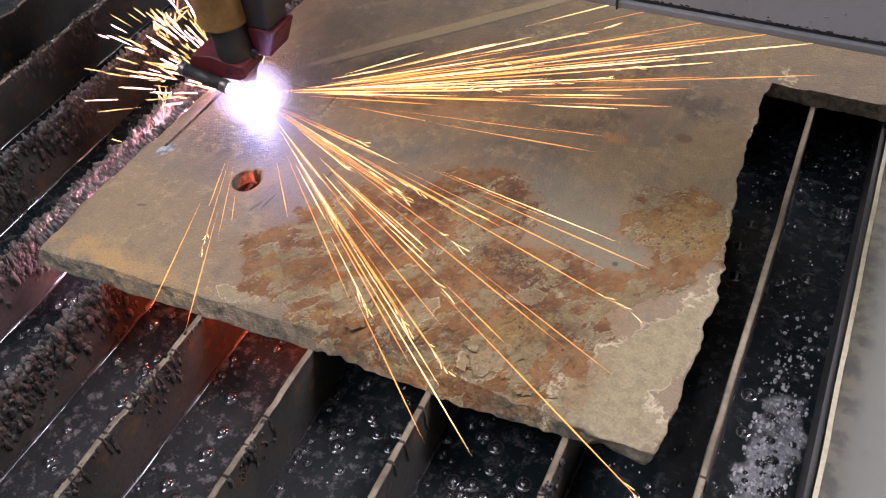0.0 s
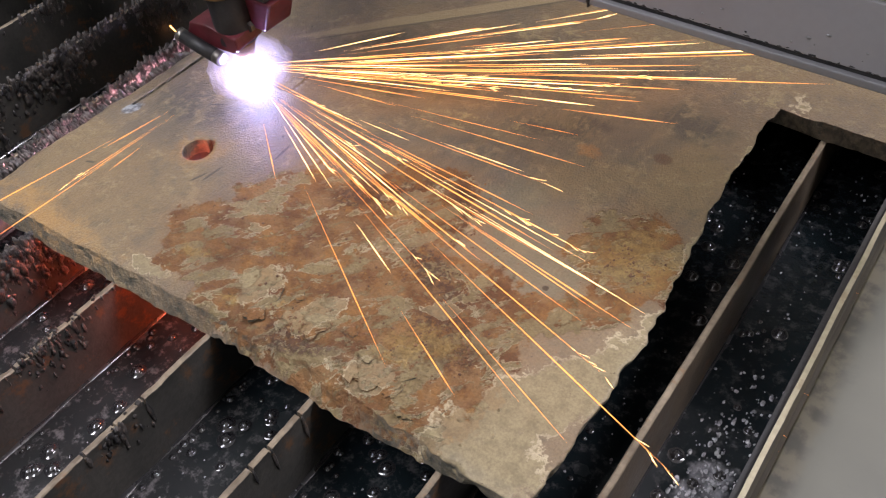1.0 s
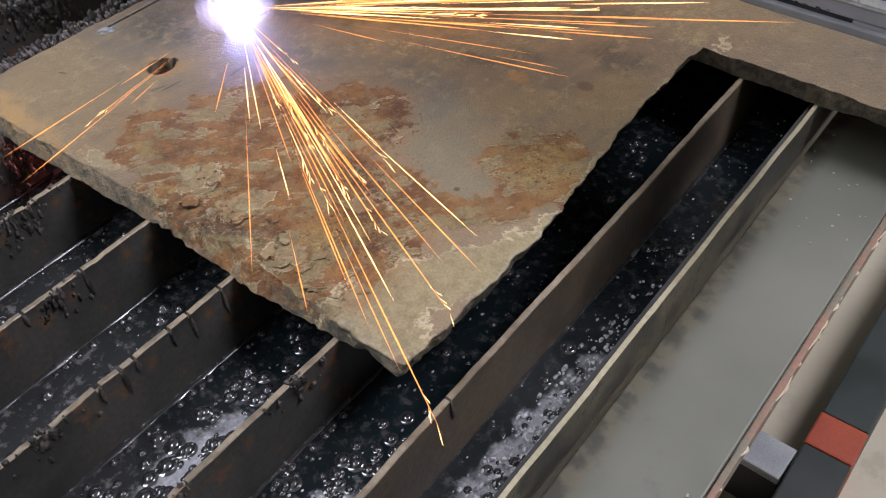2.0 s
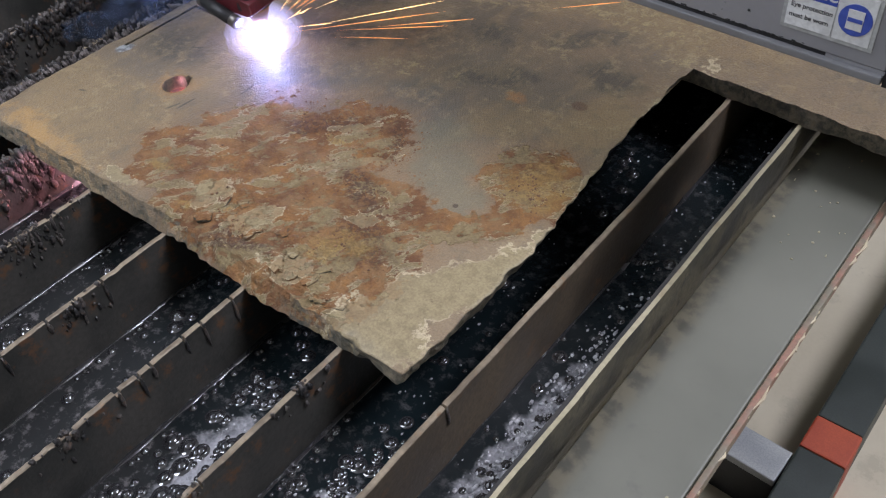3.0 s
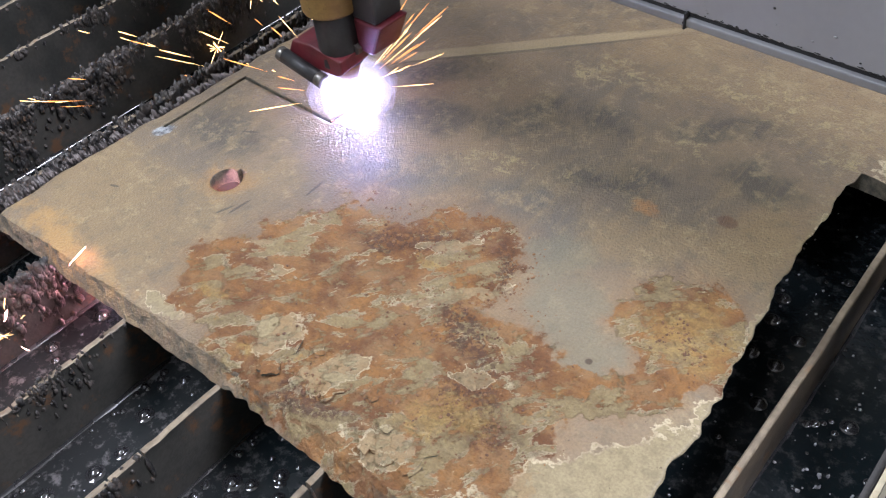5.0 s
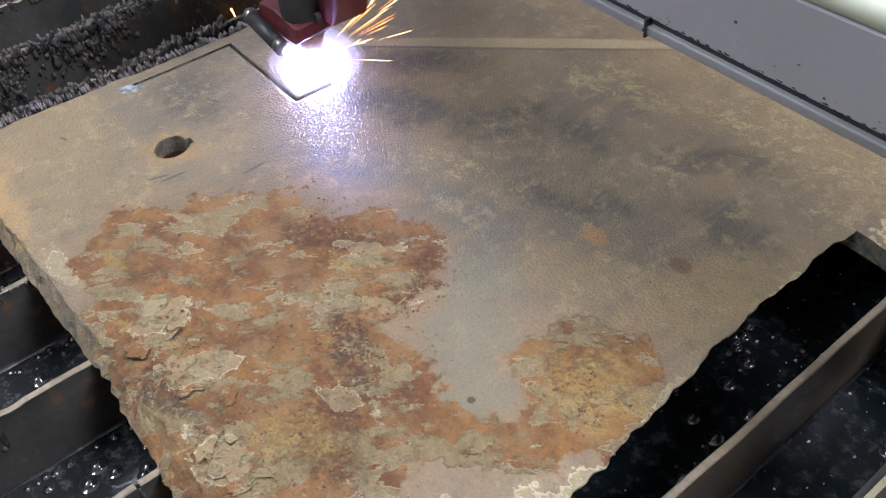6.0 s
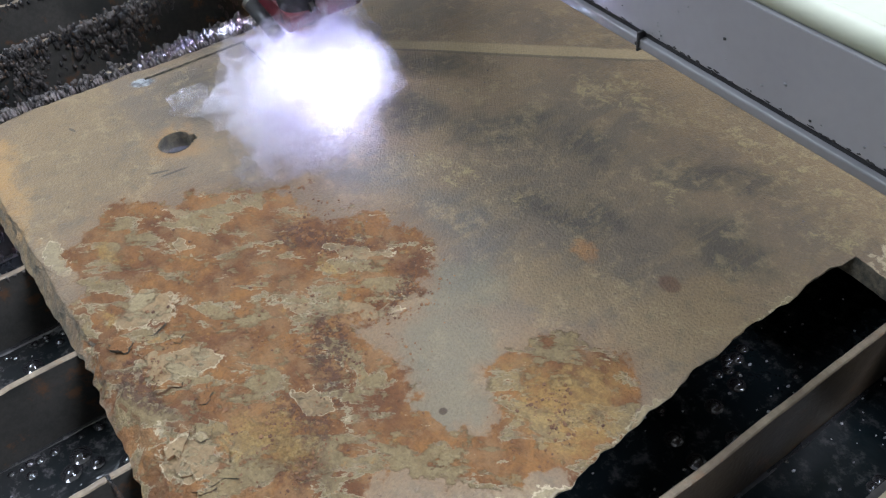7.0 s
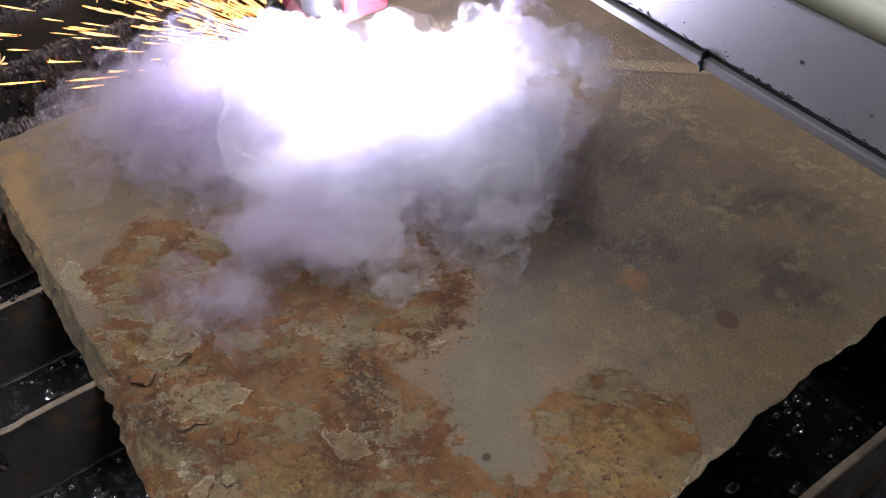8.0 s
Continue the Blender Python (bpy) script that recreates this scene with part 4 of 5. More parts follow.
def gantry():
    g = thing("gantry_beam", pose(0, 0, 0), "grey gantry beam with pale green cover and a notice sticker", "gantry beam")
    yf, zb, zt = 0.140, 0.9085, 0.956
    part("face_panel", box(-0.7, 0.578, yf, yf + 0.004, zb + 0.0085, zt, 0.0006), M_BEAM, g, "dull grey painted face panel")
    part("core", box(-0.7, 0.576, yf + 0.0045, yf + 0.095, zb + 0.002, zt - 0.001), M_BEAM, g)
    part("slot", box(-0.7, 0.545, yf + 0.0008, yf + 0.004, zb + 0.006, zb + 0.0083), M_BLACK, g, "black slot")
    part("slot_end", box(0.5455, 0.578, yf + 0.0004, yf + 0.004, zb + 0.006, zb + 0.0083), M_BEAM, g)
    part("bottom_lip", box(-0.7, 0.578, yf - 0.0025, yf + 0.004, zb + 0.0008, zb + 0.0058, 0.0009), M_LIP, g, "bright lower lip")
    b = rod((-0.7, yf + 0.006, zt + 0.0045), (0.578, yf + 0.006, zt + 0.0045), 0.0058, n=24)
    part("top_edge", b, M_COVER, g, "rounded cream front edge", smooth=True)
    part("cover", box(-0.7, 0.578, yf + 0.006, yf + 0.13, zt + 0.001, zt + 0.0098, 0.002), M_COVER, g, "pale green cover sheet")
    part("end_cap", box(0.5785, 0.582, yf - 0.002, yf + 0.1, zb, zt + 0.006, 0.001), M_BLACK, g, "dark end cap")
    c = box(0.3228, 0.3242, yf - 0.0035, yf + 0.002, zb - 0.0005, zb + 0.0095, 0.0004)
    part("clip", rod((0.3235, yf - 0.0042, zb + 0.004), (0.3235, yf - 0.002, zb + 0.004), 0.0009, bm=c), M_BLACK, g, "small black clip")
    rnd = random.Random(2)
    for i in range(60):
        x = rnd.uniform(0.1, 0.5)
        r = 0.0002 + 0.0007 * rnd.random() ** 3
        sp = [(x, yf - 0.0002, zb + rnd.uniform(0.009, 0.045) * (0.4 + 0.6 * rnd.random()), r * rnd.uniform(1, 2), 0.0004, r)]
        raw("spatter_fleck", *lumps(sp, i, 0.4), M_LIP if i % 3 else M_BLACK, g)
    for i in range(90):
        x = 0.12 + 0.42 * i / 90 + rnd.uniform(-0.003, 0.003)
        sp = [(x, yf + 0.0004, zb + 0.0086 + rnd.uniform(0, 0.0012), rnd.uniform(0.001, 0.003), 0.0006, rnd.uniform(0.0004, 0.001))]
        raw("soot_lump", *lumps(sp, i + 200, 0.5), M_BLACK, g)
    # the sticker, one part with its print under it
    x0, z0, k = 0.5195, 0.9275, 0.78

    def field(name, xa, xb, za, zb, layer, material, label=""):
        return part(name, box(x0 + xa * k, x0 + xb * k, yf - 0.0004 * (layer + 1) - 0.0001, yf - 0.0004 * layer - 0.0001, z0 + za * k, z0 + zb * k), material, st if layer else g, label)

    st = None
    st = field("sticker", -0.003, 0.063, -0.003, 0.0365, 0, M_FILM, "worn white and blue notice sticker")
    field("white_field", 0, 0.0335, 0, 0.0225, 1, M_WHITE)
    field("white_field", 0.0345, 0.06, 0, 0.035, 1, M_WHITE)
    field("blue_header", 0, 0.0335, 0.0228, 0.035, 1, M_BLUE)
    part("blue_disc", rod((x0 + 0.0475 * k, yf - 0.0009, z0 + 0.0175 * k), (x0 + 0.0475 * k, yf - 0.0013, z0 + 0.0175 * k), 0.0115 * k, n=48), M_BLUE, st)
    field("pale_sign", 0.0420, 0.0530, 0.0105, 0.0250, 3, M_WHITE)
    field("dark_bar", 0.0425, 0.0525, 0.0165, 0.0192, 4, M_BLUE)

    def words(text, x, z, size, material, shear=0.0, bold=0.0):
        cu = bpy.data.curves.new("lettering", "FONT")
        cu.body, cu.size, cu.extrude, cu.shear, cu.offset = text, size, 0.00005, shear, bold
        cu.materials.append(material)
        ob = new("lettering", cu)
        ob.parent = st
        ob.matrix_local = pose(x, yf - 0.00098, z, 90, 0, 0)

    words("NOTICE", x0 + 0.0022 * k, z0 + 0.0256 * k, 0.0098 * k, M_WHITE, 0.2, 0.0002)
    words("Eye protection", x0 + 0.0022 * k, z0 + 0.0148 * k, 0.0050 * k, M_INK, 0, 0.00007)
    words("must be worn", x0 + 0.0022 * k, z0 + 0.0070 * k, 0.0050 * k, M_INK, 0, 0.00007)
    return g


def torch():
    t = thing("plasma_torch", pose(0, 0, 0), "yellow and red plasma torch head with a burning arc", "plasma torch")
    part("nozzle", rod((0, 0, 0.014), (0, 0, 0.032), 0.005, 0.011, 24), M_COPPER, t, "copper nozzle tip", True)
    part("collar", rod((-0.003, 0, 0.032), (-0.006, 0.002, 0.074), 0.0155, n=28, bevel=0.0015), M_BLACK, t, "black ribbed collar", True)
    part("barrel", rod((-0.009, 0.003, 0.072), (-0.009, 0.003, 0.22), 0.0205, n=36, bevel=0.003), M_YELLOW, t, "scorched yellow barrel", True)
    # angular red guard
    bm = bmesh.new()
    prof = [(-0.046, 0.033), (-0.040, 0.044), (-0.020, 0.047), (0.004, 0.044), (0.012, 0.044), (0.013, 0.034), (0.006, 0.0295), (-0.014, 0.028)]
    fr = [bm.verts.new((x, -0.015, z)) for x, z in prof]
    bk = [bm.verts.new((x * 0.96, 0.012, z + 0.002)) for x, z in prof]
    bm.faces.new(fr)
    bm.faces.new(bk[::-1])
    for i in range(len(prof)):
        j = (i + 1) % len(prof)
        bm.faces.new((fr[j], fr[i], bk[i], bk[j]))
    bmesh.ops.bevel(bm, geom=bm.edges[:], offset=0.0012, segments=2, profile=0.5, affect="EDGES")
    part("guard", bm, M_RED, t, "scuffed angular red guard")
    r = part("rod", rod((-0.045, -0.020, 0.0315), (-0.010, -0.020, 0.0255), 0.0056, n=20), M_BLACK, t, "black cross rod", True)
    for a, b in (((-0.0505, -0.020, 0.0324), (-0.045, -0.020, 0.0315)), ((-0.0105, -0.020, 0.0256), (-0.004, -0.020, 0.0245))):
        part("end_sleeve", rod(a, b, 0.0058, n=20, bevel=0.0008), M_STEEL, r, "dull steel sleeve", True)
    bm = box(0.008, 0.036, 0.006, 0.034, 0.042, 0.068)
    for v in bm.verts:
        if v.co.x > 0.02 and v.co.z < 0.05:
            v.co.x -= 0.012
    bmesh.ops.bevel(bm, geom=bm.edges[:], offset=0.002, segments=2, profile=0.5, affect="EDGES")
    blk = part("clamp_block", bm, M_RED, t, "dark red clamp block")
    part("pad", box(0.006, 0.032, 0.006, 0.032, 0.0685, 0.11, 0.002), M_BLACK, blk, "black rubber pad")
    part("bolt", rod((0.012, 0.004, 0.046), (0.012, 0.0005, 0.046), 0.004, n=6), M_STEEL, blk)
    part("bracket", box(-0.02, 0.02, 0.0225, 0.058, 0.125, 0.205, 0.003), M_BLACK, t, "black carriage bracket")
    # arc: hot core with faint glowing shells that imitate its bloom
    sp = [(0, 0, 0.005, 0.0100, 0.0100, 0.0060), (0.004, -0.004, 0.004, 0.008, 0.008, 0.0045), (-0.005, 0.002, 0.004, 0.008, 0.008, 0.0045), (0, 0, 0.011, 0.005, 0.005, 0.007)]
    arc = raw("arc", *lumps(sp, 5, 0.08, 4), M_ARC, t, "blinding white arc")
    for i, k in enumerate([0.75 * 1.042 ** q for q in range(32)]):
        sp = [(0.001, -0.001, 0.007, 0.0125 * k, 0.0125 * k, 0.009 * k)]
        raw("bloom_shell", *lumps(sp, 20 + i, 0.16, 4), M_HALO, arc, "thin violet glowing gas")
    sp = [(0.002 * i, -0.001 * i, -0.02 - 0.008 * i, 0.004, 0.004, 0.007) for i in range(5)]
    raw("molten_drops", *lumps(sp, 40, 0.4), M_REDGLOW, arc, "red-hot molten drops under the cut")
    raw("under_jet", *lumps([(0, 0, -0.024, 0.0035, 0.0035, 0.011)], 44, 0.2), M_JET, arc, "violet plasma jet under the plate")
    return t


def kerf_pieces():
    """Slugs of metal in the path of the cut; each melts out and falls when the arc passes."""
    out = []
    runs = [("x", 0.036 + 0.005 * i, 0.078) for i in range(13)] + [("y", 0.1, 0.0795 + 0.005 * i) for i in range(6)] + [("x", 0.0975 - 0.005 * i, 0.108) for i in range(10)]
    for d, a, b in runs:
        if d == "x":
            bm = box(-0.00255, 0.00255, -KERF * 1.02, KERF * 1.02, -T + 0.0004, 0.0)
        else:
            bm = box(-KERF * 1.02, KERF * 1.02, -0.00255, 0.00255, -T + 0.0004, 0.0)
        for v in bm.verts:
            v.co.z += 0.0003 * (v.co.z > -0.001) * noise.noise((a * 300, b * 300, v.co.x * 900))
        ob = part("kerf_slug", bm, M_PLATE)
        tagged(ob, "small slug of rusty steel in the path of the cut", "metal slug", "slugs of the cut")
        ob.location = (a, b, H)
        out.append((ob, a, b))
    return out


# ---------------------------------------------------------------- floor things
def under_table():
    r = thing("floor_rail", pose(0.018, -0.02, 0, 0, 0, TURN), "dark green floor rail with an orange-red band", "rail")
    part("rail_bar", box(0.543, 0.607, 0.5235, 1.9, 0.0, 0.11, 0.003), M_RAIL, r)
    part("band", box(0.5425, 0.6075, 0.463, 0.523, 0.0, 0.1105, 0.003), M_BAND, r, "orange-red painted band")
    part("rail_bar", box(0.543, 0.607, 0.10, 0.4625, 0.0, 0.11, 0.003), M_RAIL, r, "dark grey end of the rail")
    c = thing("cross_bar", pose(0, 0, 0), "grey metal cross bar standing against the rail", "cross bar")
    part("top_face", box(-0.3, 0.543, 0.392, 0.448, 0.09, 0.105, 0.002), M_ALU, c)
    part("web", box(-0.3, 0.5425, 0.397, 0.443, 0.0, 0.0898, 0.001), M_BLACK, c)


# ---------------------------------------------------------------- sparks and smoke
def streaks(seed, n, az, el, near, far, length, hot=0.3, stars=0, width=0.00032, ears=0.1):
    """Glowing streaks in a fan about the origin: degrees of azimuth and elevation, metres."""
    rnd = random.Random(seed)
    bm = bmesh.new()

    def streak(p, q, w, mi):
        d = (q - p).normalized()
        s = d.cross(Vector((0, 0, 1))).normalized() * w
        u = s.cross(d).normalized() * w
        mid = p.lerp(q, 0.7)
        a, c = bm.verts.new(p), bm.verts.new(q)
        ring = [bm.verts.new(mid + o) for o in (s, u, -s, -u)]
        for k in range(4):
            for tip in (a, c):
                f = bm.faces.new((tip, ring[k], ring[(k + 1) % 4]))
                f.material_index = mi
    for _ in range(n):
        a, e = radians(rnd.gauss(az[0], az[1])), radians(max(el[0], min(el[1], rnd.gauss((el[0] + el[1]) / 2, (el[1] - el[0]) / 3))))
        way = Vector((math.cos(a) * math.cos(e), math.sin(a) * math.cos(e), math.sin(e)))
        r0 = near + (far - near) * rnd.random() ** 1.3
        ln = length * rnd.uniform(0.35, 1.4)
        p, q = way * r0, way * (r0 + ln)
        for v in (p, q):
            v.z = max(v.z, 0.002) if el[0] >= 0 else v.z
        mi = 1 if rnd.random() < hot else 0
        streak(p, q, width * rnd.uniform(0.6, 1.5), mi)
        if rnd.random() < ears:
            # the spark bursts: short barbs fan out along its last stretch
            for _ in range(5):
                foot = q - way * rnd.uniform(0.0, 0.03)
                streak(foot, foot + way * rnd.uniform(0.006, 0.014) + Vector((rnd.uniform(-1, 1), rnd.uniform(-1, 1), rnd.uniform(-0.3, 0.8))) * 0.0026, width * 0.7, 1)
    for _ in range(stars):
        a, d = radians(rnd.gauss(az[0], az[1])), rnd.uniform(near + 0.03, far + length)
        c = Vector((math.cos(a) * d, math.sin(a) * d, rnd.uniform(0, 0.02)))
        for _ in range(9):
            streak(c, c + Vector((rnd.uniform(-1, 1), rnd.uniform(-1, 1), rnd.uniform(-0.6, 1))) * 0.012, width * 0.8, 1)
    return bm


def spark_bundle(name, label, bm, mats=None):
    ob = part(name, bm, mats or [M_SPARK, M_SPARKHOT])
    tagged(ob, label, "sparks", "sparks of the cut", "stuff")
    return ob


def puff(seed, r, n, material, flat=0.7):
    """A rigid cloud of overlapping thin-skinned billows."""
    rnd = random.Random(seed)
    verts, faces = [], []
    for i in range(n):
        d = Vector((rnd.gauss(0, 1), rnd.gauss(0, 1), rnd.gauss(0, 0.6))) * r * 0.42
        k = r * rnd.uniform(0.22, 0.52)
        bv, bf = BILLOWS[rnd.randrange(len(BILLOWS))]
        turn = Euler((rnd.uniform(0, 6), rnd.uniform(0, 6), rnd.uniform(0, 6))).to_matrix()
        o = len(verts)
        pts = bv @ np.array(turn) * np.array((k, k, k * flat)) + np.array(d)
        verts.extend(map(tuple, pts))
        faces.extend([o + a for a in f] for f in bf)
    ob = raw("smoke_puff", verts, faces, material)
    tagged(ob, "soft white puff of smoke lit by the arc", "smoke", "smoke of the cut", "stuff")
    return ob


BILLOWS = []
for q in range(8):
    bvs, bfs = lumps([(0, 0, 0, 1, 1, 1)], 70 + 5 * q, 0.6, 4)
    # curls on the curls
    bvs = [Vector(v) * (1 + 0.16 * noise.noise(Vector(v) * 6.5 + Vector((q, 0, 0)))) for v in bvs]
    BILLOWS.append((np.array(bvs), bfs))


# ---------------------------------------------------------------- build
water_table()
table_fill()
under_table()
plate()
GANTRY = gantry()
TORCH = torch()
SLUGS = kerf_pieces()

TORCH_ROWS = [(0.0, 0.033, 0.078), (0.5, 0.044, 0.078), (1.0, 0.055, 0.078), (1.5, 0.066, 0.078), (2.3, 0.0838, 0.078), (2.9, 0.097, 0.078), (3.05, 0.100, 0.0785),
              (3.2, 0.1, 0.0815), (4.0, 0.1, 0.098), (4.4, 0.1, 0.1065), (4.55, 0.0990, 0.108), (5.0, 0.0925, 0.108), (6.5, 0.069, 0.108), (7.0, 0.058, 0.108), (8.0, 0.050, 0.108)]


def torch_at(t):
    for (t0, x0, y0), (t1, x1, y1) in zip(TORCH_ROWS, TORCH_ROWS[1:]):
        if t <= t1:
            k = (t - t0) / (t1 - t0)
            return x0 + (x1 - x0) * k, y0 + (y1 - y0) * k
    return TORCH_ROWS[-1][1:]


RIGHT = [spark_bundle("spark_fan", "orange sparks streaming low across the plate", streaks(100 + i, n, (0, sd), (0.5, 6), 0.01, 0.27, 0.13)) for i, (n, sd) in enumerate(((46, 7.5), (44, 7.5), (54, 8.5), (48, 9), (7, 7)))]
FRONT = [spark_bundle("spark_fan", "orange sparks spraying towards the plate's corner", streaks(200 + i, n, (0, sd), (0.5, 6), 0.012, 0.27, 0.15, 0.35, 0, 0.00028, 0.3)) for i, (n, sd) in enumerate(((30, 4.5), (19, 3.5), (9, 10)))]
SIDE = [spark_bundle("spark_fan", "thin orange sparks flying off the front edge", streaks(230, 6, (0, 3), (1, 6), 0.04, 0.14, 0.09, 0.2, 0, 0.00028, 0.3))]
LEFT = [spark_bundle("spark_spray", "bright sparks bursting over the slats", streaks(300 + i, n, (az, sd), (-6, 16), 0.03 if i < 3 else 0.055, far, ln, 0.45, st, w, 0.15), mats)
        for i, (n, far, st, az, sd, ln, w, mats) in enumerate(((170, 0.15, 9, 158, 22, 0.028, 0.0003, [M_SPARKPINK, M_SPARKHOT]), (30, 0.25, 3, 185, 20, 0.03, 0.0004, None), (18, 0.22, 1, 185, 20, 0.03, 0.0004, None),
                                                               (240, 0.17, 8, 188, 24, 0.032, 0.0007, [M_SPARKGOLD, M_SPARKHOT]), (170, 0.28, 22, 198, 24, 0.028, 0.0007, [M_SPARKGOLD, M_SPARKHOT])))]
LOW = spark_bundle("spark_spray", "orange spatter glancing off the slats beside the plate", streaks(340, 80, (215, 45), (-4, 18), 0.010, 0.06, 0.012, 0.4, 4, 0.0004, 0.2), [M_SPARKPINK, M_SPARKHOT])
BACK = [spark_bundle("spark_spray", "short orange sparks thrown up behind the torch", streaks(350, 16, (60, 14), (8, 40), 0.02, 0.06, 0.03, 0.3))]

# flare about the arc: glowing lumps and shells added to brighten the smoke
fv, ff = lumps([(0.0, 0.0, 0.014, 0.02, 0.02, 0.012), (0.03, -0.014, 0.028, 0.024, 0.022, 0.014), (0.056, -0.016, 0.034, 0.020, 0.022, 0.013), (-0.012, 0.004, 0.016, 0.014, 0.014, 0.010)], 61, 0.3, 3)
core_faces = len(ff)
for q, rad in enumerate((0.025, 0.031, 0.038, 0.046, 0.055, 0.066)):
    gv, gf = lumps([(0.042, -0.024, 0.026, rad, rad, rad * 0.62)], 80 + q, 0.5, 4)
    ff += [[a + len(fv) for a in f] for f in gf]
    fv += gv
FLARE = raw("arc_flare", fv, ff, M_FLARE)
FLARE.data.materials.append(M_FLARESHELL)
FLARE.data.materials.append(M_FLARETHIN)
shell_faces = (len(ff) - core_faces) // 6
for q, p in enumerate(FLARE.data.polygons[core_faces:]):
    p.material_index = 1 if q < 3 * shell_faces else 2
tagged(FLARE, "blinding white flare with glow shells added to brighten the smoke", "flare", kind="stuff")

# hidden glowing lumps added under the plate to redden the slats
sp = [(x + q * 0.012, -0.045 - 0.012 * (q % 2), 0.768, 0.004, 0.006, 0.003) for x in (0.078, 0.165) for q in range(2)]
RED_GLOW = raw("red_glow", *lumps(sp, 64, 0.4), M_REDGLOW)
tagged(RED_GLOW, "hidden red glow lumps added under the plate to redden the slats", "droplets", kind="stuff")
# glowing lumps added below the plate to light slats and dross violet
SLAT_GLOW = raw("slat_glow", *lumps([(-0.025, 0.045, 0.772, 0.003, 0.014, 0.003), (-0.006, -0.05, 0.766, 0.004, 0.014, 0.003), (0.0, -0.085, 0.764, 0.003, 0.010, 0.003)], 66, 0.4), M_SLATGLOW)
tagged(SLAT_GLOW, "violet glow lumps added under the plate to light the slats", "spray", kind="stuff")
HAZE = []
for i in range(5):
    HAZE.append(puff(900 + i, 0.055, 16, M_HAZE, 0.35))
    tagged(HAZE[-1], "thin bluish haze drifting over the slats")

# where the smoke rolls to: count, first and last start, middle of the place, its half width, size of the puffs, 1 where it is thin
DRIFTS = ((11, 6.45, 6.95, (0.165, 0.06), 0.05, 0.034, 1), (9, 6.7, 7.05, (0.155, 0.065), 0.05, 0.034, 0), (16, 6.95, 7.3, (0.225, 0.105), 0.042, 0.034, 0), (8, 6.95, 7.3, (0.11, 0.03), 0.03, 0.034, 0),
          (7, 7.0, 7.35, (0.215, 0.03), 0.03, 0.028, 0), (4, 7.0, 7.3, (0.225, -0.02), 0.022, 0.026, 1), (3, 7.1, 7.3, (0.25, -0.05), 0.02, 0.022, 1),
          (18, 7.35, 7.65, (0.08, -0.045), 0.038, 0.036, 1), (9, 7.1, 7.5, (0.19, 0.165), 0.04, 0.024, 0), (6, 7.3, 7.6, (0.15, 0.20), 0.035, 0.018, 1))
SMOKE = []
rs = random.Random(50)
for n, t0, t1, place, half, size, thin in DRIFTS:
    for i in range(n):
        goal = (place[0] + rs.gauss(0, 0.55) * half, place[1] + rs.gauss(0, 0.55) * half, H + 0.012 + 0.035 * rs.random())
        SMOKE.append((puff(600 + len(SMOKE), size * rs.uniform(0.75, 1.25), 12, M_SMOKETHIN if thin else M_SMOKE), t0 + (t1 - t0) * i / n, goal))


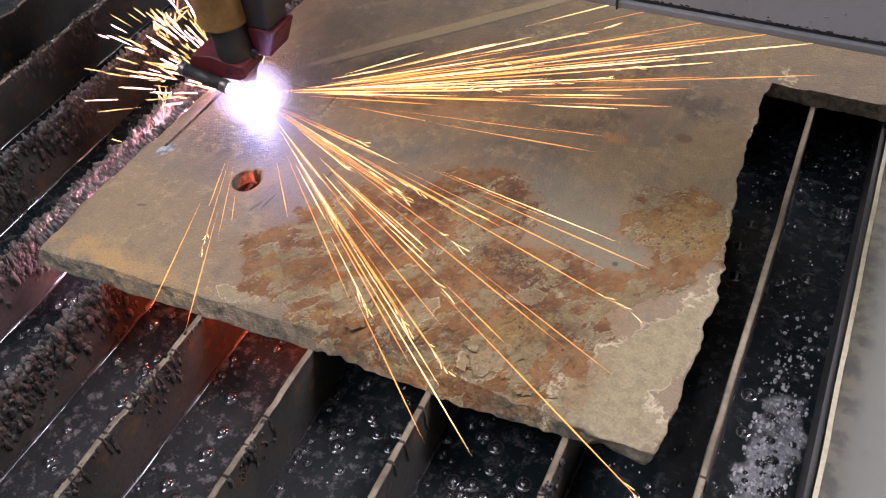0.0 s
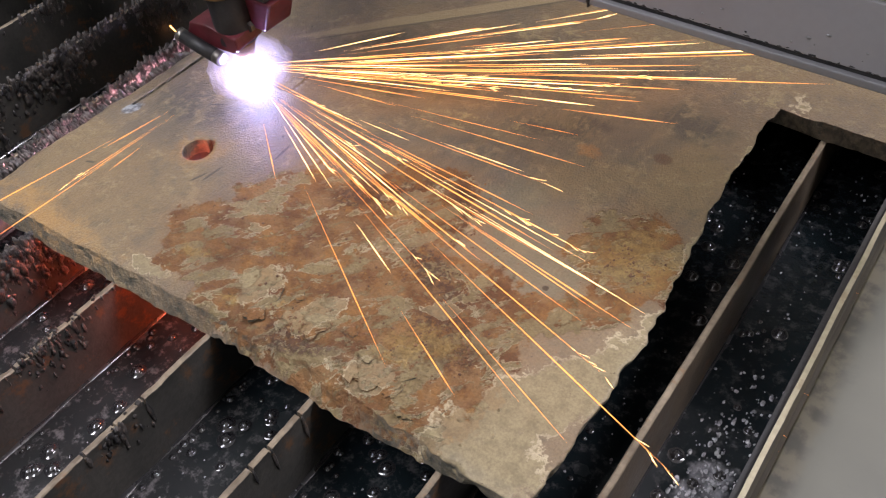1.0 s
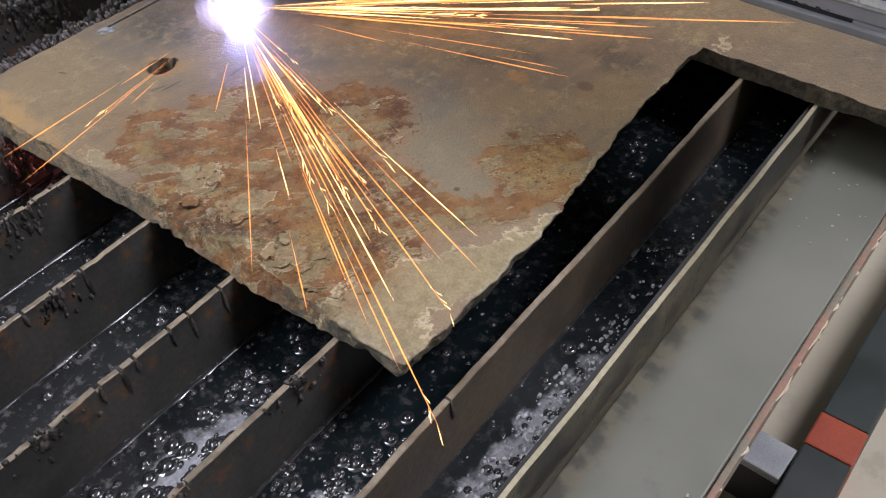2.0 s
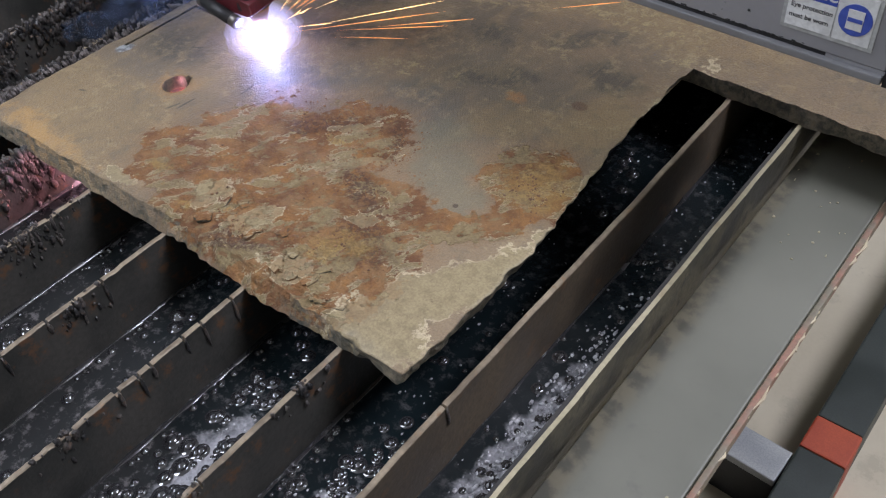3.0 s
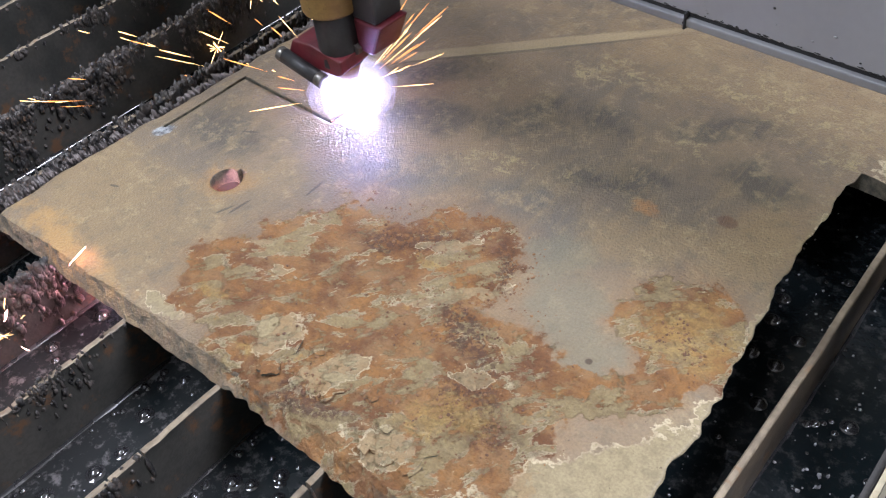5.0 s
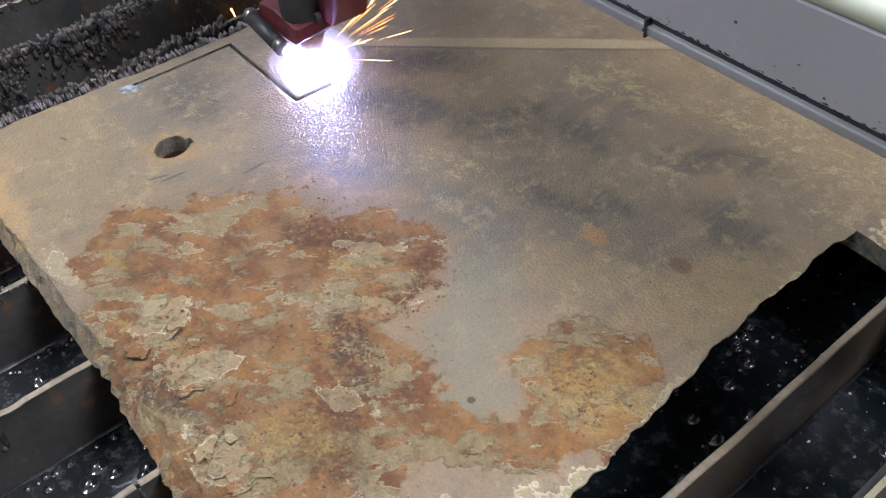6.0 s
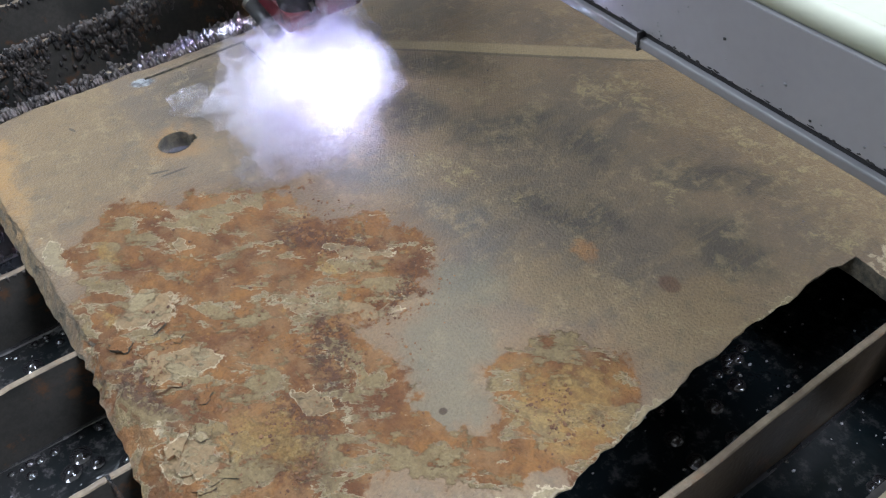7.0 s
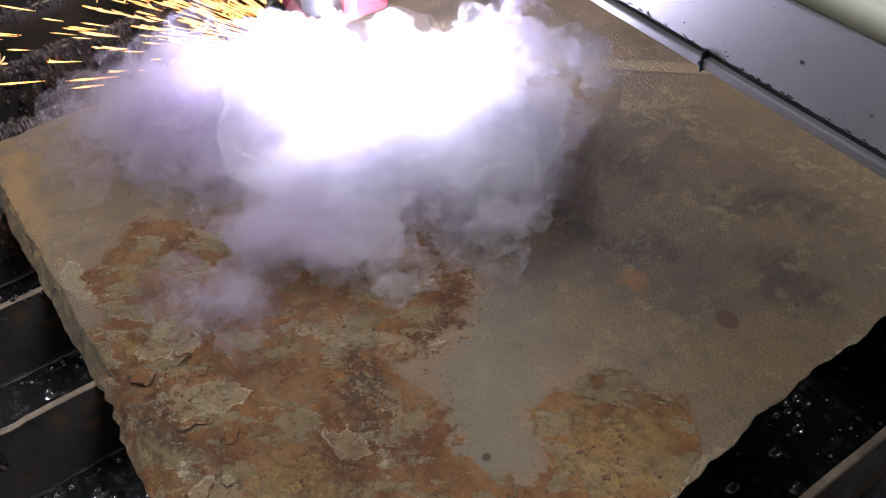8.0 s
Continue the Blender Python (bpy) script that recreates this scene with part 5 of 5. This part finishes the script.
def motions():
    rnd = random.Random(9)
    walk(TORCH, [(t, pose(x, y, H)) for t, x, y in TORCH_ROWS])
    walk(GANTRY, [(t, pose(0, y - 0.0748, 0, 0, 0, -0.6)) for t, x, y in TORCH_ROWS])
    for ob, a, b in SLUGS:
        tc = next((t / 50 for t in range(0, 401) if math.hypot(torch_at(t / 50)[0] - a, torch_at(t / 50)[1] - b) < 0.004 and not (b > 0.1 and t < 215)), 8.5)
        if tc > 7.8:
            walk(ob, [(0, pose(a, b, H)), (8, pose(a, b, H))])
        else:
            walk(ob, [(0, pose(a, b, H)), (max(0.05, tc), pose(a, b, H)), (max(0.1, tc + 0.1), pose(a, b, 0.64)), (8, pose(a, b, 0.64))])

    def between(rows, t):
        for (ta, a), (tb, b) in zip(rows, rows[1:]):
            if t <= tb:
                return a + (b - a) * max(0.0, t - ta) / (tb - ta)
        return rows[-1][1]

    # azimuths of the fans as they wander, degrees
    aim_right = ((0, 24), (0.5, 27), (1.0, 25), (1.5, 29), (2.8, 30), (3.1, 36), (3.5, 38), (4.0, 42), (4.5, 48))
    aim_front = (((0, -20), (0.1, -29), (0.2, -26), (0.3, -28), (0.5, -26), (0.6, -20), (0.7, -29), (0.9, -21), (1.0, -17), (1.1, -28), (1.3, -28), (1.4, -21), (1.5, -16), (1.7, -20), (2.2, -27), (2.8, -25), (2.9, -28)),
                 ((0, -38), (0.1, -31), (0.2, -10), (0.3, -20), (0.5, -18), (0.6, -30), (0.8, -22), (1.0, -9), (1.1, -24), (1.3, -22), (1.5, -25), (1.7, -33), (2.3, -18), (2.8, -23), (2.9, -20)),
                 ((0, -28), (0.5, -22), (1.0, -18), (1.5, -22), (2.0, -26), (2.9, -24)))
    aim_side = ((0, -62), (0.5, -86), (1.0, -90), (1.5, -82), (1.7, -78), (2.3, -70), (2.8, -75))

    def flicker(ob, t0, t1, drift, lost, lift=0.004, sway=2.5, out=0.03, park=(0.1, 0.1, 0.68), aim=((0, 0), (8, 0))):
        """The bundle stays with the arc from t0 to t1 and flickers, then flies on along drift and falls."""
        rows = []
        if t0 > 0:
            rows += [(0, pose(*park)), (t0 - 0.1, pose(*park))]
        t = t0
        while t <= t1 + 1e-6:
            x, y = torch_at(t)
            k = rnd.uniform(-0.2, 1) * out
            rows.append((t, pose(x + drift[0] * k, y + drift[1] * k, H + lift + rnd.uniform(0, 0.004), 0, 0, between(aim, t) + rnd.uniform(-sway, sway))))
            t = round(t + 0.1, 3)
        if t1 < 7.95:
            x, y = torch_at(t1)
            rows.append((round(t1 + 0.1, 3), pose(x + drift[0] * 1.0, y + drift[1] * 1.0, H - 0.03 if lost < 0.5 else lost, 0, 0, between(aim, t1))))
            rows.append((round(t1 + 0.3, 3), pose(x + drift[0] * 1.1, y + drift[1] * 1.1, lost, 0, 0, between(aim, t1))))
            rows.append((8, pose(x + drift[0] * 1.1, y + drift[1] * 1.1, lost - 0.02, 0, 0, between(aim, t1))))
        walk(ob, rows)

    for i, ob in enumerate(RIGHT):
        t0, t1 = ((0, 2.9), (0, 2.9), (3.1, 4.5), (3.15, 4.45), (2.9, 3.3))[i]
        flicker(ob, t0, t1, (0.93, 0.36), 0.35, aim=aim_right)
    for i, ob in enumerate(FRONT):
        flicker(ob, 0, (2.9, 2.9, 2.9)[i], (0.87, -0.5), 0.3, sway=1, aim=aim_front[i])
    flicker(SIDE[0], 0, 2.7, (0.26, -0.97), 0.6, sway=2, aim=aim_side)
    flicker(LEFT[0], 0, 0.4, (-0.3, 0.05), 0.68, lift=0.0)
    flicker(LEFT[1], 4.7, 5.5, (-0.3, 0.05), 0.68, lift=0.0)
    flicker(LEFT[2], 6.1, 6.9, (-0.3, 0.05), 0.68, lift=0.0)
    flicker(LEFT[3], 7.2, 8.0, (-0.3, 0.05), 0.68, lift=0.0)
    flicker(LEFT[4], 7.2, 8.0, (-0.3, 0.05), 0.68, lift=0.0)
    flicker(BACK[0], 3.0, 6.9, (0.3, 0.4), 0.68, lift=0.006, out=0.004)
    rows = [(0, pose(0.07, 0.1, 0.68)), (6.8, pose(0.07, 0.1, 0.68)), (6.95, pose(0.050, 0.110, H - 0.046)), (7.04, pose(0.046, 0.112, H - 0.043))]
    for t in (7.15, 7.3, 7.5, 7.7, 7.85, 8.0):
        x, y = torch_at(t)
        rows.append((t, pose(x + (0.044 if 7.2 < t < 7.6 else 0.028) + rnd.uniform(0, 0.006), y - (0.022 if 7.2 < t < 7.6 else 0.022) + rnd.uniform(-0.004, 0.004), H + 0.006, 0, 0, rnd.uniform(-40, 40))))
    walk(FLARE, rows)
    rows = [(0, pose(-0.05, -0.08, 0.66))]
    for a, b, x, y in ((0.3, 0.75, 0.055, -0.145), (4.6, 5.25, 0.095, -0.175)):
        rows += [(a - 0.12, pose(x, y, 0.66)), (a, pose(x, y, 0.79)), ((a + b) / 2, pose(x - 0.008, y - 0.006, 0.793, 0, 0, 12)), (b, pose(x - 0.012, y - 0.01, 0.789, 0, 0, -8)), (b + 0.15, pose(x - 0.02, y - 0.015, 0.66))]
    walk(LOW, rows + [(8, pose(-0.09, -0.1, 0.66))])
    walk(SLAT_GLOW, [(0, pose(0, 0, 0)), (0.9, pose(0, 0, 0)), (1.2, pose(0, 0.02, -0.08)), (2.4, pose(0.085, 0.02, -0.08)), (2.7, pose(0.085, 0, 0)), (4.4, pose(0.085, 0.01, -0.004)), (5.2, pose(0.083, 0, 0)), (5.5, pose(0.083, 0.02, -0.08)), (8, pose(0.083, 0.02, -0.08))])
    walk(RED_GLOW, [(0, pose(0, 0, 0)), (1.2, pose(0.01, -0.01, 0)), (1.7, pose(0.01, -0.01, -0.09)), (8, pose(0.01, -0.01, -0.09))])
    for i, ob in enumerate(HAZE[:3]):
        walk(ob, [(0, pose(0, -0.06, 0.68)), (4.0 + 0.1 * i, pose(0, -0.06, 0.68)), (4.4 + 0.1 * i, pose(0.0 + 0.03 * i, -0.19 - 0.03 * i, 0.785)), (5.0, pose(-0.02 + 0.03 * i, -0.23 - 0.03 * i, 0.80)), (5.6, pose(-0.1, -0.3, 0.80)), (6.2, pose(-0.1, -0.3, 0.68)), (8, pose(-0.1, -0.3, 0.68))])
    for i, ob in enumerate(HAZE[3:]):
        walk(ob, [(0, pose(-0.06, 0.05, 0.68)), (2.6, pose(-0.06, 0.05, 0.68)), (3.0, pose(-0.075 + 0.05 * i, 0.07 + 0.02 * i, 0.81)), (3.4, pose(-0.13 - 0.05 * i, 0.12, 0.82)), (3.8, pose(-0.18, 0.15, 0.68)), (8, pose(-0.18, 0.15, 0.68))])
    # smoke wells up through the cut and rolls over the plate
    for i, (ob, t0, goal) in enumerate(SMOKE):
        rows = [(0, pose(0.07, 0.1, 0.675)), (round(t0 - 0.1, 2), pose(0.07, 0.1, 0.675))]
        steps = [t0 + 0.2 * q for q in range(9) if t0 + 0.2 * q < 7.95] + [8.0]
        for t in steps:
            g = 1 - math.exp(-(t - t0) * 3.6)
            x, y = torch_at(t)
            rows.append((round(t, 2), pose(x + (goal[0] - x) * g, y + (goal[1] - y) * g, H + 0.008 + (goal[2] - H - 0.008) * g, 0, 0, 40 * g * (1 if i % 2 else -1))))
        walk(ob, rows)


motions()
